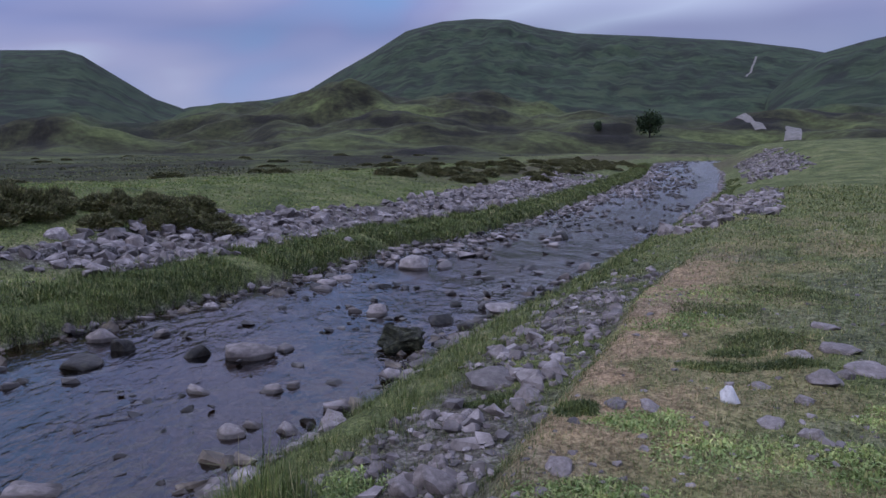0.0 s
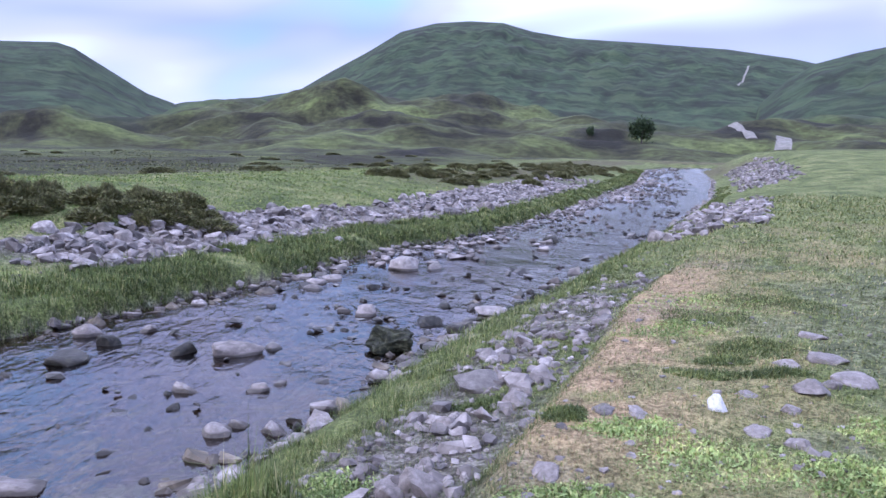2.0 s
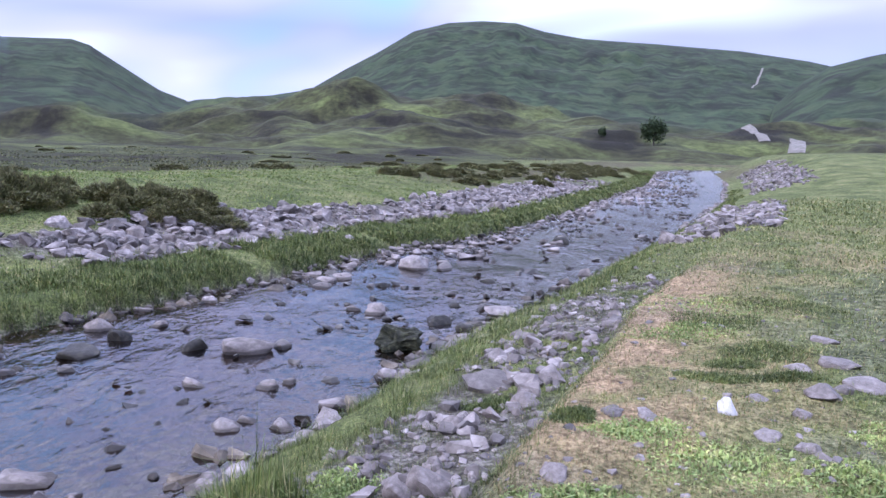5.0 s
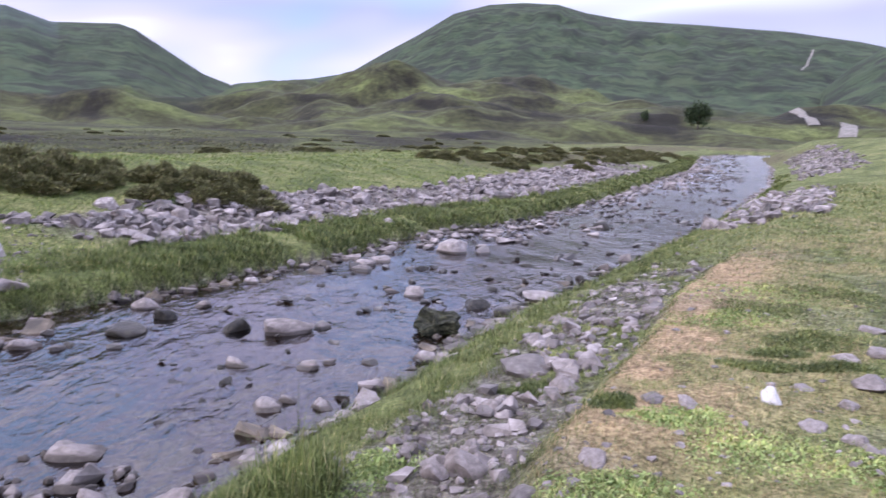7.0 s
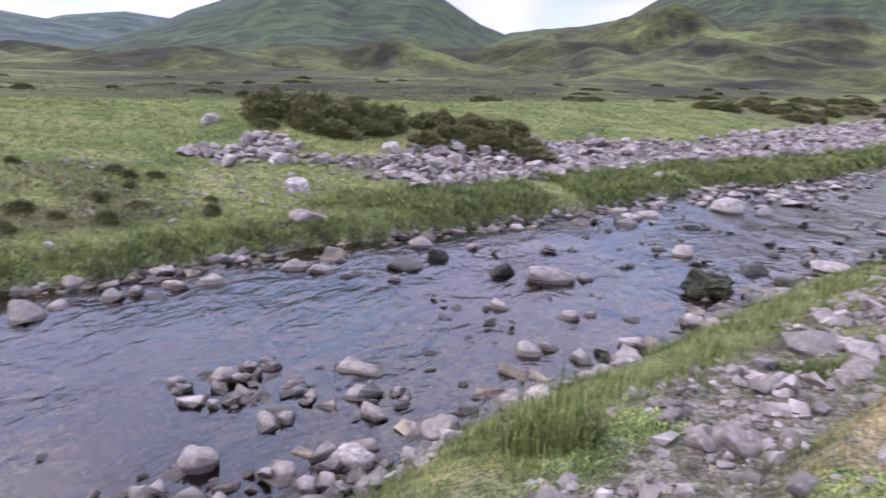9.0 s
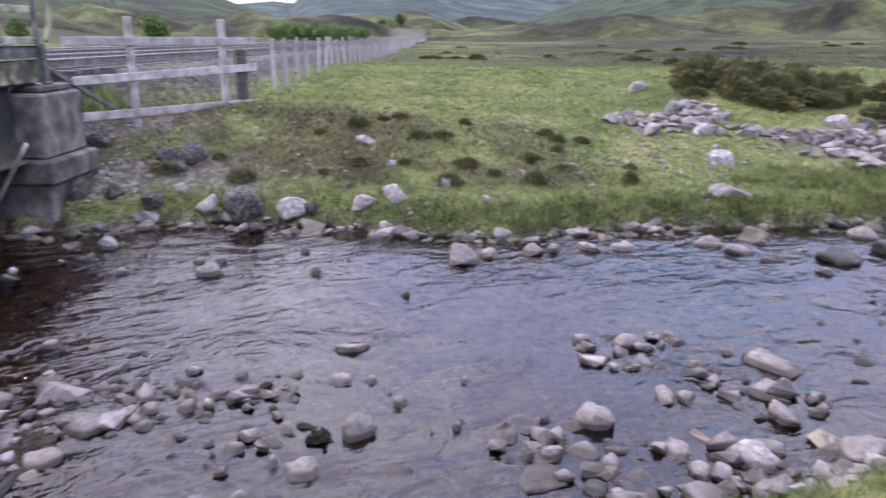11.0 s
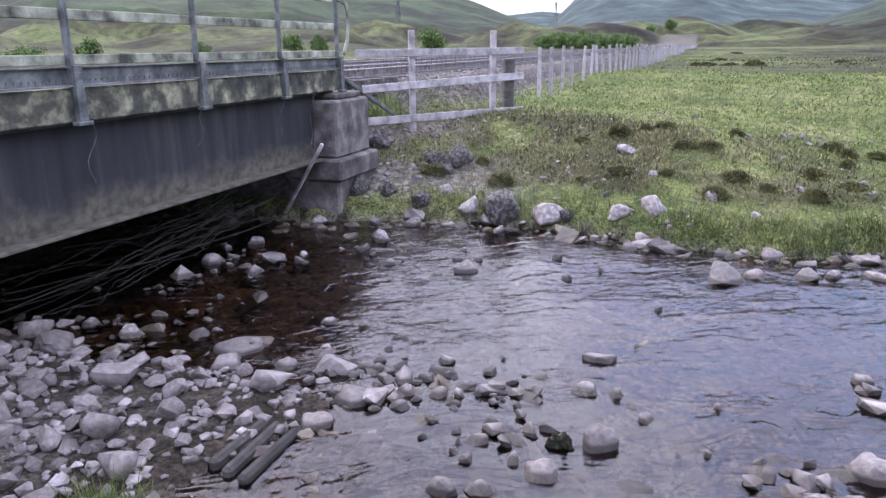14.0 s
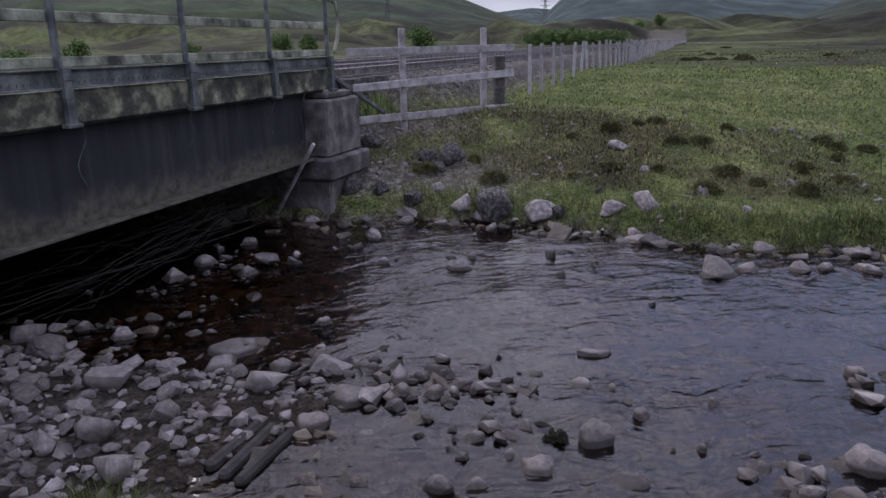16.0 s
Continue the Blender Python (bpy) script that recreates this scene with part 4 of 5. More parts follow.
def turn_matrices(n, rng, tilt):
    a, b, c = rng.uniform(0, 2 * np.pi, n), rng.normal(0, tilt, n), rng.normal(0, tilt, n)
    ca, sa, cb, sb, cc, sc = np.cos(a), np.sin(a), np.cos(b), np.sin(b), np.cos(c), np.sin(c)
    z, o = np.zeros(n), np.ones(n)
    Rz = np.stack([ca, -sa, z, sa, ca, z, z, z, o], -1).reshape(n, 3, 3)
    Ry = np.stack([cb, z, sb, z, o, z, -sb, z, cb], -1).reshape(n, 3, 3)
    Rx = np.stack([o, z, z, z, cc, -sc, z, sc, cc], -1).reshape(n, 3, 3)
    return Rz @ Ry @ Rx


def scatter(name, xy, size, mat, label, rng, lift=0.15, base=None, flat=(0.4, 0.75)):
    """Many stones joined into one mesh."""
    n = len(xy)
    z = height(xy[:, 0], xy[:, 1]) if base is None else base
    M = turn_matrices(n, rng, 0.25)
    sc = np.stack([size, size * rng.uniform(0.6, 0.95, n), size * rng.uniform(*flat, n)], -1)
    V, F, off = [], [], 0
    pick = rng.integers(0, len(PROTOS), n)
    for k, (pv, pf) in enumerate(PROTOS):
        sel = np.where(pick == k)[0]
        if not len(sel):
            continue
        v = np.einsum("nij,nvj->nvi", M[sel], pv[None] * sc[sel][:, None, :])
        v += np.stack([xy[sel, 0], xy[sel, 1], z[sel] + sc[sel, 2] * lift], -1)[:, None, :]
        V.append(v.reshape(-1, 3))
        F.append((pf[None] + (np.arange(len(sel)) * len(pv))[:, None, None]).reshape(-1, 3) + off)
        off += len(sel) * len(pv)
    me = mesh_from(name, np.concatenate(V), np.concatenate(F), mat, smooth=False)
    return tagged(new(name, me), label, "stones", kind="stuff")


def sample(n, box_, keep, rng):
    """Random places in a rectangle that pass the test."""
    xy = np.stack([rng.uniform(box_[0], box_[1], n), rng.uniform(box_[2], box_[3], n)], -1)
    return xy[rng.random(n) < keep(xy[:, 0], xy[:, 1])]


def along(edge, n, lo, hi, y0, y1, rng, side):
    """Random places beside a river edge: side +1 to the left of its way upstream, -1 to the right; nearer stretches get more."""
    P = np.array(edge)
    q = np.concatenate([[0], np.cumsum(np.hypot(*np.diff(P, axis=0).T))])
    f = np.linspace(0, q[-1], 4000)
    X, Y = np.interp(f, q, P[:, 0]), np.interp(f, q, P[:, 1])
    w = (1 / np.maximum(np.hypot(X, Y), 4)) * (Y > y0) * (Y < y1)
    i = rng.choice(4000, n, p=w / w.sum())
    j = np.minimum(i + 1, 3999)
    k = np.maximum(i - 1, 0)
    tx, ty = X[j] - X[k], Y[j] - Y[k]
    L = np.hypot(tx, ty) + 1e-9
    d = rng.uniform(lo, hi, n)
    g = rng.normal(0, 0.06, n)
    return np.stack([X[i] - ty / L * d * side + tx / L * g, Y[i] + tx / L * d * side + ty / L * g], -1)


def far_bar(x, y):
    df, dn, wet = river(x, y)
    wide = ease(df, 1.25, 1.6) * ease(df, 3.7 + 0.03 * y, 3.1 + 0.03 * y)
    dense = ease(fbm(x / 2.5, y / 2.5, 3, 14), 0.25, 0.45)
    blob = ease(np.hypot((x + 9.7) / 1.5, (y - 11.6) / 1.3), 1.1, 0.8)
    return (df < dn) * ~wet * np.maximum(wide * ease(y, 11.6, 12.9) * ease(y, 66, 50), blob) * dense


def near_strip(x, y):
    df, dn, wet = river(x, y)
    return (dn < df) * ~wet * ease(dn, 0.7, 1.1) * ease(dn, 2.25, 1.9) * ease(fbm(x / 0.9, y / 0.9, 3, 15), 0.32, 0.52) * ease(y, 1.6, 2.6) * (1 - 0.96 * ease(y, 10.5, 12.5))


def near_spill(x, y):
    df, dn, wet = river(x, y)
    a = ease(dn, 0.2, 0.6) * ease(dn, 3.9, 3.0) * ease(y, 18, 21) * ease(y, 37, 32)
    b = ease(dn, 1.4, 2.2) * ease(dn, 6.5, 5.0) * ease(y, 46, 52) * ease(y, 96, 84)
    return (dn < df) * ~wet * np.maximum(a, b) * ease(fbm(x / 2.5, y / 2.5, 2, 17), 0.25, 0.42)


def beach(x, y):
    df, dn, wet = river(x, y)
    return (dn < df) * np.where(wet, ease(dn, 0.8, 0.0) * 0.35, 1.0) * ease(x, -2.6, -3.4) * ease(y, 1.4, 0.4)


def bed(x, y):
    df, dn, wet = river(x, y)
    return wet * 1.0


rng = np.random.default_rng(4)
xy = sample(52000, (-10, 26, 10, 66), far_bar, rng)
scatter("cobble_bar", xy, rng.gamma(4, 0.05, len(xy)) + 0.06, M_PEBBLE, "grey and pinkish cobbles heaped along the far bank", rng)
xy = sample(26000, (-4, 10, 1.5, 22), near_strip, rng)
scatter("bank_cobbles", xy, rng.gamma(2.5, 0.026, len(xy)) + 0.022, M_PEBBLE, "grey cobbles along the near river bank", rng)
xy = sample(30000, (3, 44, 15, 98), near_spill, rng)
scatter("cobble_spill", xy, rng.gamma(4, 0.06, len(xy)) + 0.08, M_PEBBLE, "grey cobbles spilling down to the river", rng)
xy = sample(3600, (-9, -2.4, -5, 1.6), beach, rng)
scatter("shingle", xy, rng.gamma(3, 0.018, len(xy)) + 0.025, M_PEBBLE, "small grey shingle by the bridge", rng)
xy = np.concatenate([along(FAR_EDGE, 1150, -0.36, 0.05, 0.6, 110, rng, 1), along(FAR_EDGE, 700, -1.1, -0.2, 14, 80, rng, 1), along(NEAR_EDGE, 700, -0.3, 0.15, 3.5, 90, rng, -1)])
xy = xy[rng.random(len(xy)) < ease(fbm(xy[:, 0] / 1.7, xy[:, 1] / 1.7, 2, 16), 0.2, 0.5)]
scatter("edge_stones", xy, (rng.gamma(2.5, 0.036, len(xy)) + 0.04) * (1 + np.hypot(*xy.T) / 70), M_PEBBLE, "grey stones along the water's edge", rng, 0.12, base=np.maximum(height(xy[:, 0], xy[:, 1]), level(xy[:, 0], xy[:, 1]) - 0.04))


def polar_places(n, q0, q1, a0, a1, rng, power=1.0):
    """Random places by bearing and distance, denser close by."""
    q = q0 * (q1 / q0) ** (rng.random(n) ** power)
    a = np.radians(rng.uniform(a0, a1, n))
    return np.stack([-np.sin(a) * q, np.cos(a) * q], -1)


def keep_where(xy, test, rng):
    return xy[rng.random(len(xy)) < test(xy[:, 0], xy[:, 1])]


def near_land(x, y):
    df, dn, wet = river(x, y)
    return (dn < df) * ~wet * ease(dn, 0.8, 1.2) * (0.25 + 0.75 * ease(fbm(x / 1.3, y / 1.3, 4, 77), 0.46, 0.58))


def bridge_bank(x, y):
    df, dn, wet = river(x, y)
    return (df < dn) * ~wet * ease(df, 0.1, 0.5) * ease(df, 5.5, 2.5) * ease(fbm(x / 1.1, y / 1.1, 3, 88), 0.40, 0.6)


xy = keep_where(polar_places(1800, 2.6, 22, -42, 20, rng), near_land, rng)
scatter("turf_pebbles", xy, rng.gamma(2, 0.016, len(xy)) + 0.015, M_PEBBLE, "small grey pebbles in the turf", rng, -0.1)
xy = sample(3600, (-13, -5.5, 1.0, 12), bridge_bank, rng)
scatter("bank_stones", xy, rng.gamma(2, 0.022, len(xy)) + 0.02, M_PEBBLE, "lichened stones in the bank by the bridge", rng, -0.05)
xy = sample(14000, (-14, 3, -8, 14), bed, rng)
scatter("river_bed_stones", xy, rng.gamma(3, 0.035, len(xy)) + 0.04, M_BED, "brown stones on the river bed", rng, 0.1)
xy = along(FAR_EDGE, 2300, -5.5, -0.2, 8, 170, rng, 1)
df, dn, wet = river(xy[:, 0], xy[:, 1])
xy = xy[wet & (rng.random(len(xy)) < (0.15 + 0.85 * ease(fbm(xy[:, 0] / 4, xy[:, 1] / 4, 2, 3), 0.4, 0.65)) * (0.75 + 0.25 * ease(xy[:, 1], 14, 30)))]
size = (rng.gamma(3, 0.032, len(xy)) + 0.04) * (1 + np.hypot(*xy.T) / 70)
scatter("riffle_stones", xy, size, M_RIFFLE, "dark stones breaking the riffles upstream", rng, 0.0, base=rng.uniform(-0.02, 0.04, len(xy)) + level(xy[:, 0], xy[:, 1]), flat=(0.3, 0.5))
xy = along(FAR_EDGE, 900, -3.6, -0.1, 17, 150, rng, 1)
df, dn, wet = river(xy[:, 0], xy[:, 1])
xy = xy[wet & (rng.random(len(xy)) < ease(df, 4.0, 0.3) * ease(fbm(xy[:, 0] / 5, xy[:, 1] / 5, 2, 6), 0.3, 0.55))]
scatter("shallow_stones", xy, (rng.gamma(3, 0.05, len(xy)) + 0.06) * (1 + np.hypot(*xy.T) / 90), M_PEBBLE, "pinkish-grey stones in the shallows upstream", rng, 0.0, base=rng.uniform(-0.01, 0.05, len(xy)) + level(xy[:, 0], xy[:, 1]), flat=(0.35, 0.55))



SHOALS = [(-3.6, 4.25, 0.55), (-3.2, 4.2, 0.5), (-2.6, 4.45, 0.5), (-2.85, 2.85, 0.6), (-2.4, 3.1, 0.6), (-2.15, 3.5, 0.5), (-4.5, 1.35, 0.4), (-4.85, 0.7, 0.6), (-5.3, 0.15, 0.4)]


def shoals(x, y):
    df, dn, wet = river(x, y)
    k = np.zeros_like(x)
    for cx, cy, q in SHOALS:
        k = np.maximum(k, ease(np.hypot(x - cx, y - cy), q, q * 0.4))
    return wet * k


xy = sample(9000, (-8.5, 0.5, -2.5, 9), shoals, rng)
size = rng.gamma(3, 0.026, len(xy)) + 0.045
scatter("shoal_stones", xy, size, M_PEBBLE, "small grey stones clustered on shoals in the river", rng, 0.0, base=rng.uniform(-0.03, 0.02, len(xy)), flat=(0.45, 0.7))



def strewn(x, y):
    df, dn, wet = river(x, y)
    k = np.zeros_like(x)
    for cx, cy, q in ((-6.4, -1.6, 1.2), (-7.5, -1.0, 1.0), (-8.6, -0.4, 0.8), (-4.2, 1.3, 0.9), (-4.4, 2.0, 0.7), (-5.4, 0.6, 0.7), (-8.4, 1.2, 0.7)):
        k = np.maximum(k, ease(np.hypot(x - cx, y - cy), q, q * 0.3))
    return wet * k


xy = sample(900, (-10, -3, -4, 4), strewn, rng)
scatter("strewn_stones", xy, rng.gamma(2.5, 0.025, len(xy)) + 0.04, M_PEBBLE, "small stones strewn in the shallows by the bridge", rng, 0.0, base=rng.uniform(-0.03, 0.03, len(xy)), flat=(0.4, 0.7))

# the larger cobbles of the beach under the bridge, one by one
bar = empty_thing("gravel_bar", "bar of angular grey cobbles on the near shore by the bridge", "gravel bar")
COBBLES = [stone_mesh("stone", 500 + i, M_COBBLE, pts=15, rounded=1) for i in range(10)]
xy = sample(1500, (-7.6, -3.0, -3.6, 0.9), beach, rng)
placed = []
for x, y in xy:
    w = min(0.34, rng.gamma(1.8, 0.06) + 0.05)
    if all((x - a) ** 2 + (y - b) ** 2 > (0.42 * (w + c)) ** 2 for a, b, c in placed) and len(placed) < 290:
        placed.append((x, y, w))
zs = height(np.array([q[0] for q in placed]), np.array([q[1] for q in placed]))
for i, ((x, y, w), z) in enumerate(zip(placed, zs)):
    if math.hypot(x + 4.25, y + 0.25) < 0.45:
        continue
    ob = new("stone", COBBLES[i % 10])
    t = w * rng.uniform(0.42, 0.75)
    ob.parent = bar
    ob.matrix_world = pose(x, y, z + t * 0.28, rng.normal(0, 14), rng.normal(0, 14), rng.uniform(0, 360)) @ Matrix.Diagonal((w, w * rng.uniform(0.6, 0.9), t, 1))


# ---- grass and heather ----
def blade_material(name, low, mid_, high, tip):
    m, t, b = material(name, 0.7, 0.0, 0.25)
    src = nd(t, "ShaderNodeNewGeometry").outputs["Random Per Island"]
    c = ramp(t, src, [(0.0, low), (0.45, mid_), (0.85, high), (1.0, tip)])
    big = noise_tex(t, 0.8, 3, 0.5, obj_coords(t))
    c = mix(t, 0.6, c, ramp(t, big, [(0.35, (0.6, 0.65, 0.5)), (0.65, (1.25, 1.2, 1.15))]), "MULTIPLY")
    clump = noise_tex(t, 3.5, 3, 0.6, obj_coords(t))
    c = mix(t, 0.7, c, ramp(t, clump, [(0.36, (0.55, 0.58, 0.5)), (0.5, (1.0, 1.0, 1.0)), (0.64, (1.35, 1.3, 1.1))]), "MULTIPLY")
    t.links.new(c, b.inputs["Base Color"])
    return m


M_TURF = blade_material("short_turf_blades", (0.075, 0.10, 0.032), (0.14, 0.165, 0.056), (0.22, 0.225, 0.10), (0.36, 0.31, 0.18))
M_FIELD = blade_material("field_turf_blades", (0.060, 0.098, 0.022), (0.115, 0.168, 0.038), (0.19, 0.225, 0.064), (0.32, 0.30, 0.13))
M_TALL = blade_material("long_bank_grass", (0.030, 0.047, 0.012), (0.074, 0.106, 0.027), (0.150, 0.176, 0.057), (0.34, 0.30, 0.16))
M_DRY = blade_material("dry_moss_and_straw", (0.17, 0.12, 0.065), (0.28, 0.20, 0.11), (0.38, 0.29, 0.17), (0.26, 0.26, 0.11))
M_CLOVER = blade_material("clover_leaves", (0.13, 0.19, 0.06), (0.22, 0.29, 0.10), (0.30, 0.36, 0.14), (0.40, 0.40, 0.17))
M_HEATH = blade_material("heather_sprigs", (0.054, 0.052, 0.026), (0.10, 0.098, 0.044), (0.155, 0.162, 0.064), (0.22, 0.175, 0.105))
M_MOOR = blade_material("moor_sedge", (0.036, 0.038, 0.018), (0.064, 0.068, 0.029), (0.105, 0.115, 0.045), (0.16, 0.145, 0.075))
M_MOSS = blade_material("dark_green_moss", (0.040, 0.058, 0.018), (0.070, 0.094, 0.030), (0.115, 0.138, 0.045), (0.17, 0.17, 0.065))
M_DARK_TREE = blade_material("dark_leaves", (0.014, 0.026, 0.012), (0.024, 0.042, 0.018), (0.04, 0.062, 0.024), (0.06, 0.08, 0.035))
M_TREE = blade_material("broad_leaves", (0.045, 0.085, 0.026), (0.085, 0.145, 0.042), (0.13, 0.20, 0.06), (0.18, 0.23, 0.08))


def blades(name, xy, length, width, mat, label, rng, lean=0.5, base=None, category="grass"):
    """Bent blades of three triangles each, joined into one mesh."""
    n = len(xy)
    z = (height(xy[:, 0], xy[:, 1]) if base is None else base) - 0.015
    a = rng.uniform(0, 2 * np.pi, n)
    side = np.stack([np.cos(a), np.sin(a), np.zeros(n)], -1) * (width / 2)[:, None]
    b = a + np.pi / 2 + rng.normal(0, 0.5, n)
    out = np.stack([np.cos(b), np.sin(b), np.zeros(n)], -1)
    k = np.abs(rng.normal(0, lean, n))[:, None]
    up = np.array([0, 0, 1.0])
    root = np.stack([xy[:, 0], xy[:, 1], z], -1)
    mid_ = root + (up * 0.55 + out * k * 0.25) * length[:, None]
    tip = root + (up * np.clip(1 - 0.35 * k, 0.25, 1) + out * k * 0.8) * length[:, None]
    v = np.stack([root - side, root + side, mid_ - side * 0.8, mid_ + side * 0.8, tip], 1).reshape(-1, 3)
    o = (np.arange(n) * 5)[:, None]
    f = np.concatenate([o + [0, 1, 3], o + [0, 3, 2], o + [2, 3, 4]], 1).reshape(-1, 3)
    return tagged(new(name, mesh_from(name, v, f, mat)), label, category, kind="stuff")


def tufts(name, centres, per, spread, length, mat, label, rng, slim=0.0005, category="grass"):
    """Tussocks: blades that spring from many centres and arch outward."""
    n = len(centres)
    big = 0.45 + 1.2 * rng.random(n) ** 1.7
    off = rng.normal(0, 1, (n, per, 2)) * (spread * big)[:, None, None]
    xy = (centres[:, None, :] + off).reshape(-1, 2)
    size = np.repeat(big, per)
    m = len(xy)
    z = height(xy[:, 0], xy[:, 1])
    z = np.maximum(z, np.repeat(height(centres[:, 0], centres[:, 1]), per) - 0.12) - 0.015
    o = off.reshape(-1, 2) / (spread * size)[:, None]
    d = o * 0.55 + rng.normal(0, 0.30, (m, 2)) + np.repeat(rng.normal(0, 0.18, (n, 2)), per, axis=0)
    L = rng.gamma(7, length / 7, m) * size * np.clip(1.15 - 0.2 * np.hypot(*o.T), 0.45, 1.2)
    w = np.maximum(0.0028, np.hypot(*xy.T) * slim) * rng.uniform(0.7, 1.4, m)
    a = np.arctan2(d[:, 1], d[:, 0]) + np.pi / 2 + rng.normal(0, 0.6, m)
    side = np.stack([np.cos(a), np.sin(a), np.zeros(m)], -1) * (w / 2)[:, None]
    d3 = np.concatenate([d, np.zeros((m, 1))], 1)
    k = np.minimum(np.hypot(*d.T), 1.6)[:, None]
    up = np.array([0, 0, 1.0])
    root = np.stack([xy[:, 0], xy[:, 1], z], -1)
    mid_ = root + (up * 0.55 + d3 * 0.28) * L[:, None]
    tip = root + (up * (0.95 - 0.42 * k) + d3 * 0.75) * L[:, None]
    v = np.stack([root - side, root + side, mid_ - side * 0.8, mid_ + side * 0.8, tip], 1).reshape(-1, 3)
    i = (np.arange(m) * 5)[:, None]
    f = np.concatenate([i + [0, 1, 3], i + [0, 3, 2], i + [2, 3, 4]], 1).reshape(-1, 3)
    return tagged(new(name, mesh_from(name, v, f, mat)), label, category, kind="stuff")


def not_soil(x, y):
    z = height(x, y)
    s, h, d, hl = cover(x, y, z)
    df, dn, wet = river(x, y)
    return ~wet * np.clip(1 - s * 1.15, 0.03, 1), h, d, df, dn


def turf_near(x, y):
    g, h, d, df, dn = not_soil(x, y)
    r = np.hypot(x, y)
    return (dn < df) * g * (1 - 0.85 * d) * ease(dn, 0.3, 0.8) 


def dry_near(x, y):
    g, h, d, df, dn = not_soil(x, y)
    return (dn < df) * np.clip(d * 1.2 + 0.10, 0, 1) * ease(dn, 0.5, 1.5)


def far_turf(x, y):
    g, h, d, df, dn = not_soil(x, y)
    return (df < dn) * g * (1 - 0.92 * h) * ease(df, 0.3, 1.0)


def far_heath(x, y):
    g, h, d, df, dn = not_soil(x, y)
    return (df < dn) * h * g


rng = np.random.default_rng(11)


def dist(xy):
    return np.hypot(xy[:, 0], xy[:, 1])


xy = keep_where(polar_places(330000, 2.4, 40, -42, 30, rng), turf_near, rng)
r = dist(xy)
blades("turf", xy, rng.gamma(4, 0.006, len(xy)) * (0.8 + r / 12) + 0.008, np.maximum(0.0035, r * 0.0010), M_TURF, "short mossy green turf on the near bank", rng, 1.3)
xy = keep_where(polar_places(150000, 2.4, 16, -42, 20, rng), dry_near, rng)
r = dist(xy)
blades("dry_moss", xy, rng.gamma(4, 0.006, len(xy)) + 0.008, np.maximum(0.003, r * 0.0008), M_DRY, "pale brown dry moss and straw", rng, 0.9)
xy = along(NEAR_EDGE, 3400, -0.02, 1.3, 1.2, 60, rng, -1)
df, dn, wet = river(xy[:, 0], xy[:, 1])
xy = xy[(rng.random(len(xy)) < ease(fbm(xy[:, 0] / 0.55, xy[:, 1] / 0.55, 2, 21), 0.25, 0.5)) & (dn < 0.75 + 0.5 * rng.random(len(xy)))]
tufts("bank_grass", xy, 44, 0.07, 0.10, M_TALL, "tussocks of long green grass at the river's edge", rng)
xy = along(FAR_EDGE, 8200, -0.03, 1.75, 1.5, 120, rng, 1)
df, dn, wet = river(xy[:, 0], xy[:, 1])
xy = xy[(rng.random(len(xy)) < ease(fbm(xy[:, 0] / 0.9, xy[:, 1] / 0.9, 2, 22), 0.18, 0.42)) & (df < 0.55 + 1.2 * ease(xy[:, 1], 8, 11)) & (rng.random(len(xy)) < 0.35 + 0.65 * ease(xy[:, 1], 4, 7))]
tufts("verge_grass", xy, 46, 0.11, 0.105, M_TALL, "tussocks of long green grass overhanging the far bank", rng, 0.0006)
xy2 = along(NEAR_EDGE, 900, 0.9, 2.4, 1.6, 14, rng, -1)
tufts("stony_grass", xy2, 36, 0.05, 0.055, M_MOSS, "small dark green tufts between the bank cobbles", rng)
xy = keep_where(polar_places(330000, 7, 70, -12, 82, rng, 0.9), far_turf, rng)
r = dist(xy)
blades("far_turf", xy, rng.gamma(4, 0.010, len(xy)) + 0.015, np.maximum(0.006, r * 0.0011), M_FIELD, "bright green turf on the far bank", rng, 1.2)
xy = sample(90000, (-14, -5, 0.8, 10), far_heath, rng)
r = dist(xy)
blades("heather_mat", xy, rng.gamma(5, 0.011, len(xy)) + 0.02, np.maximum(0.007, r * 0.0012), M_HEATH, "low brown heather on the far bank", rng, 1.2, category="heather")


def moor(x, y):
    g, h, d, df, dn = not_soil(x, y)
    return ~in_poly(x, y, FAR_EDGE + NEAR_EDGE[::-1]) * np.clip(h * 1.1 - 0.1 + 0.12, 0, 1) * (np.minimum(df, dn) > 9) * (0.1 + 0.9 * ease(fbm(x / 6, y / 9, 3, 44), 0.45, 0.6)) * ease(np.hypot(x, y), 24, 55)


xy = keep_where(polar_places(130000, 22, 150, -27, 64, rng), moor, rng)
r = dist(xy)
blades("moor_heather", xy, rng.gamma(4, 0.018, len(xy)) + 0.02, r * 0.0015, M_MOOR, "rough brown heather and sedge on the moor", rng, 1.5, category="heather")


def patch(name, cx, cy, rx, ry, n, length, width, mat, label, category, lean=0.9, seed=1):
    """A low uneven cushion of leaves."""
    g = np.random.default_rng(seed)
    a, q = g.uniform(0, 2 * np.pi, n), np.sqrt(g.random(n))
    wob = 0.75 + 0.5 * fbm(np.cos(a) * 1.7 + cx, np.sin(a) * 1.7 + cy, 2, seed)
    xy = np.stack([cx + np.cos(a) * q * rx * wob, cy + np.sin(a) * q * ry * wob], -1)
    return blades(name, xy, g.gamma(5, length / 5, n) * (1.2 - 0.6 * q), np.full(n, width), mat, label, g, lean, category=category)


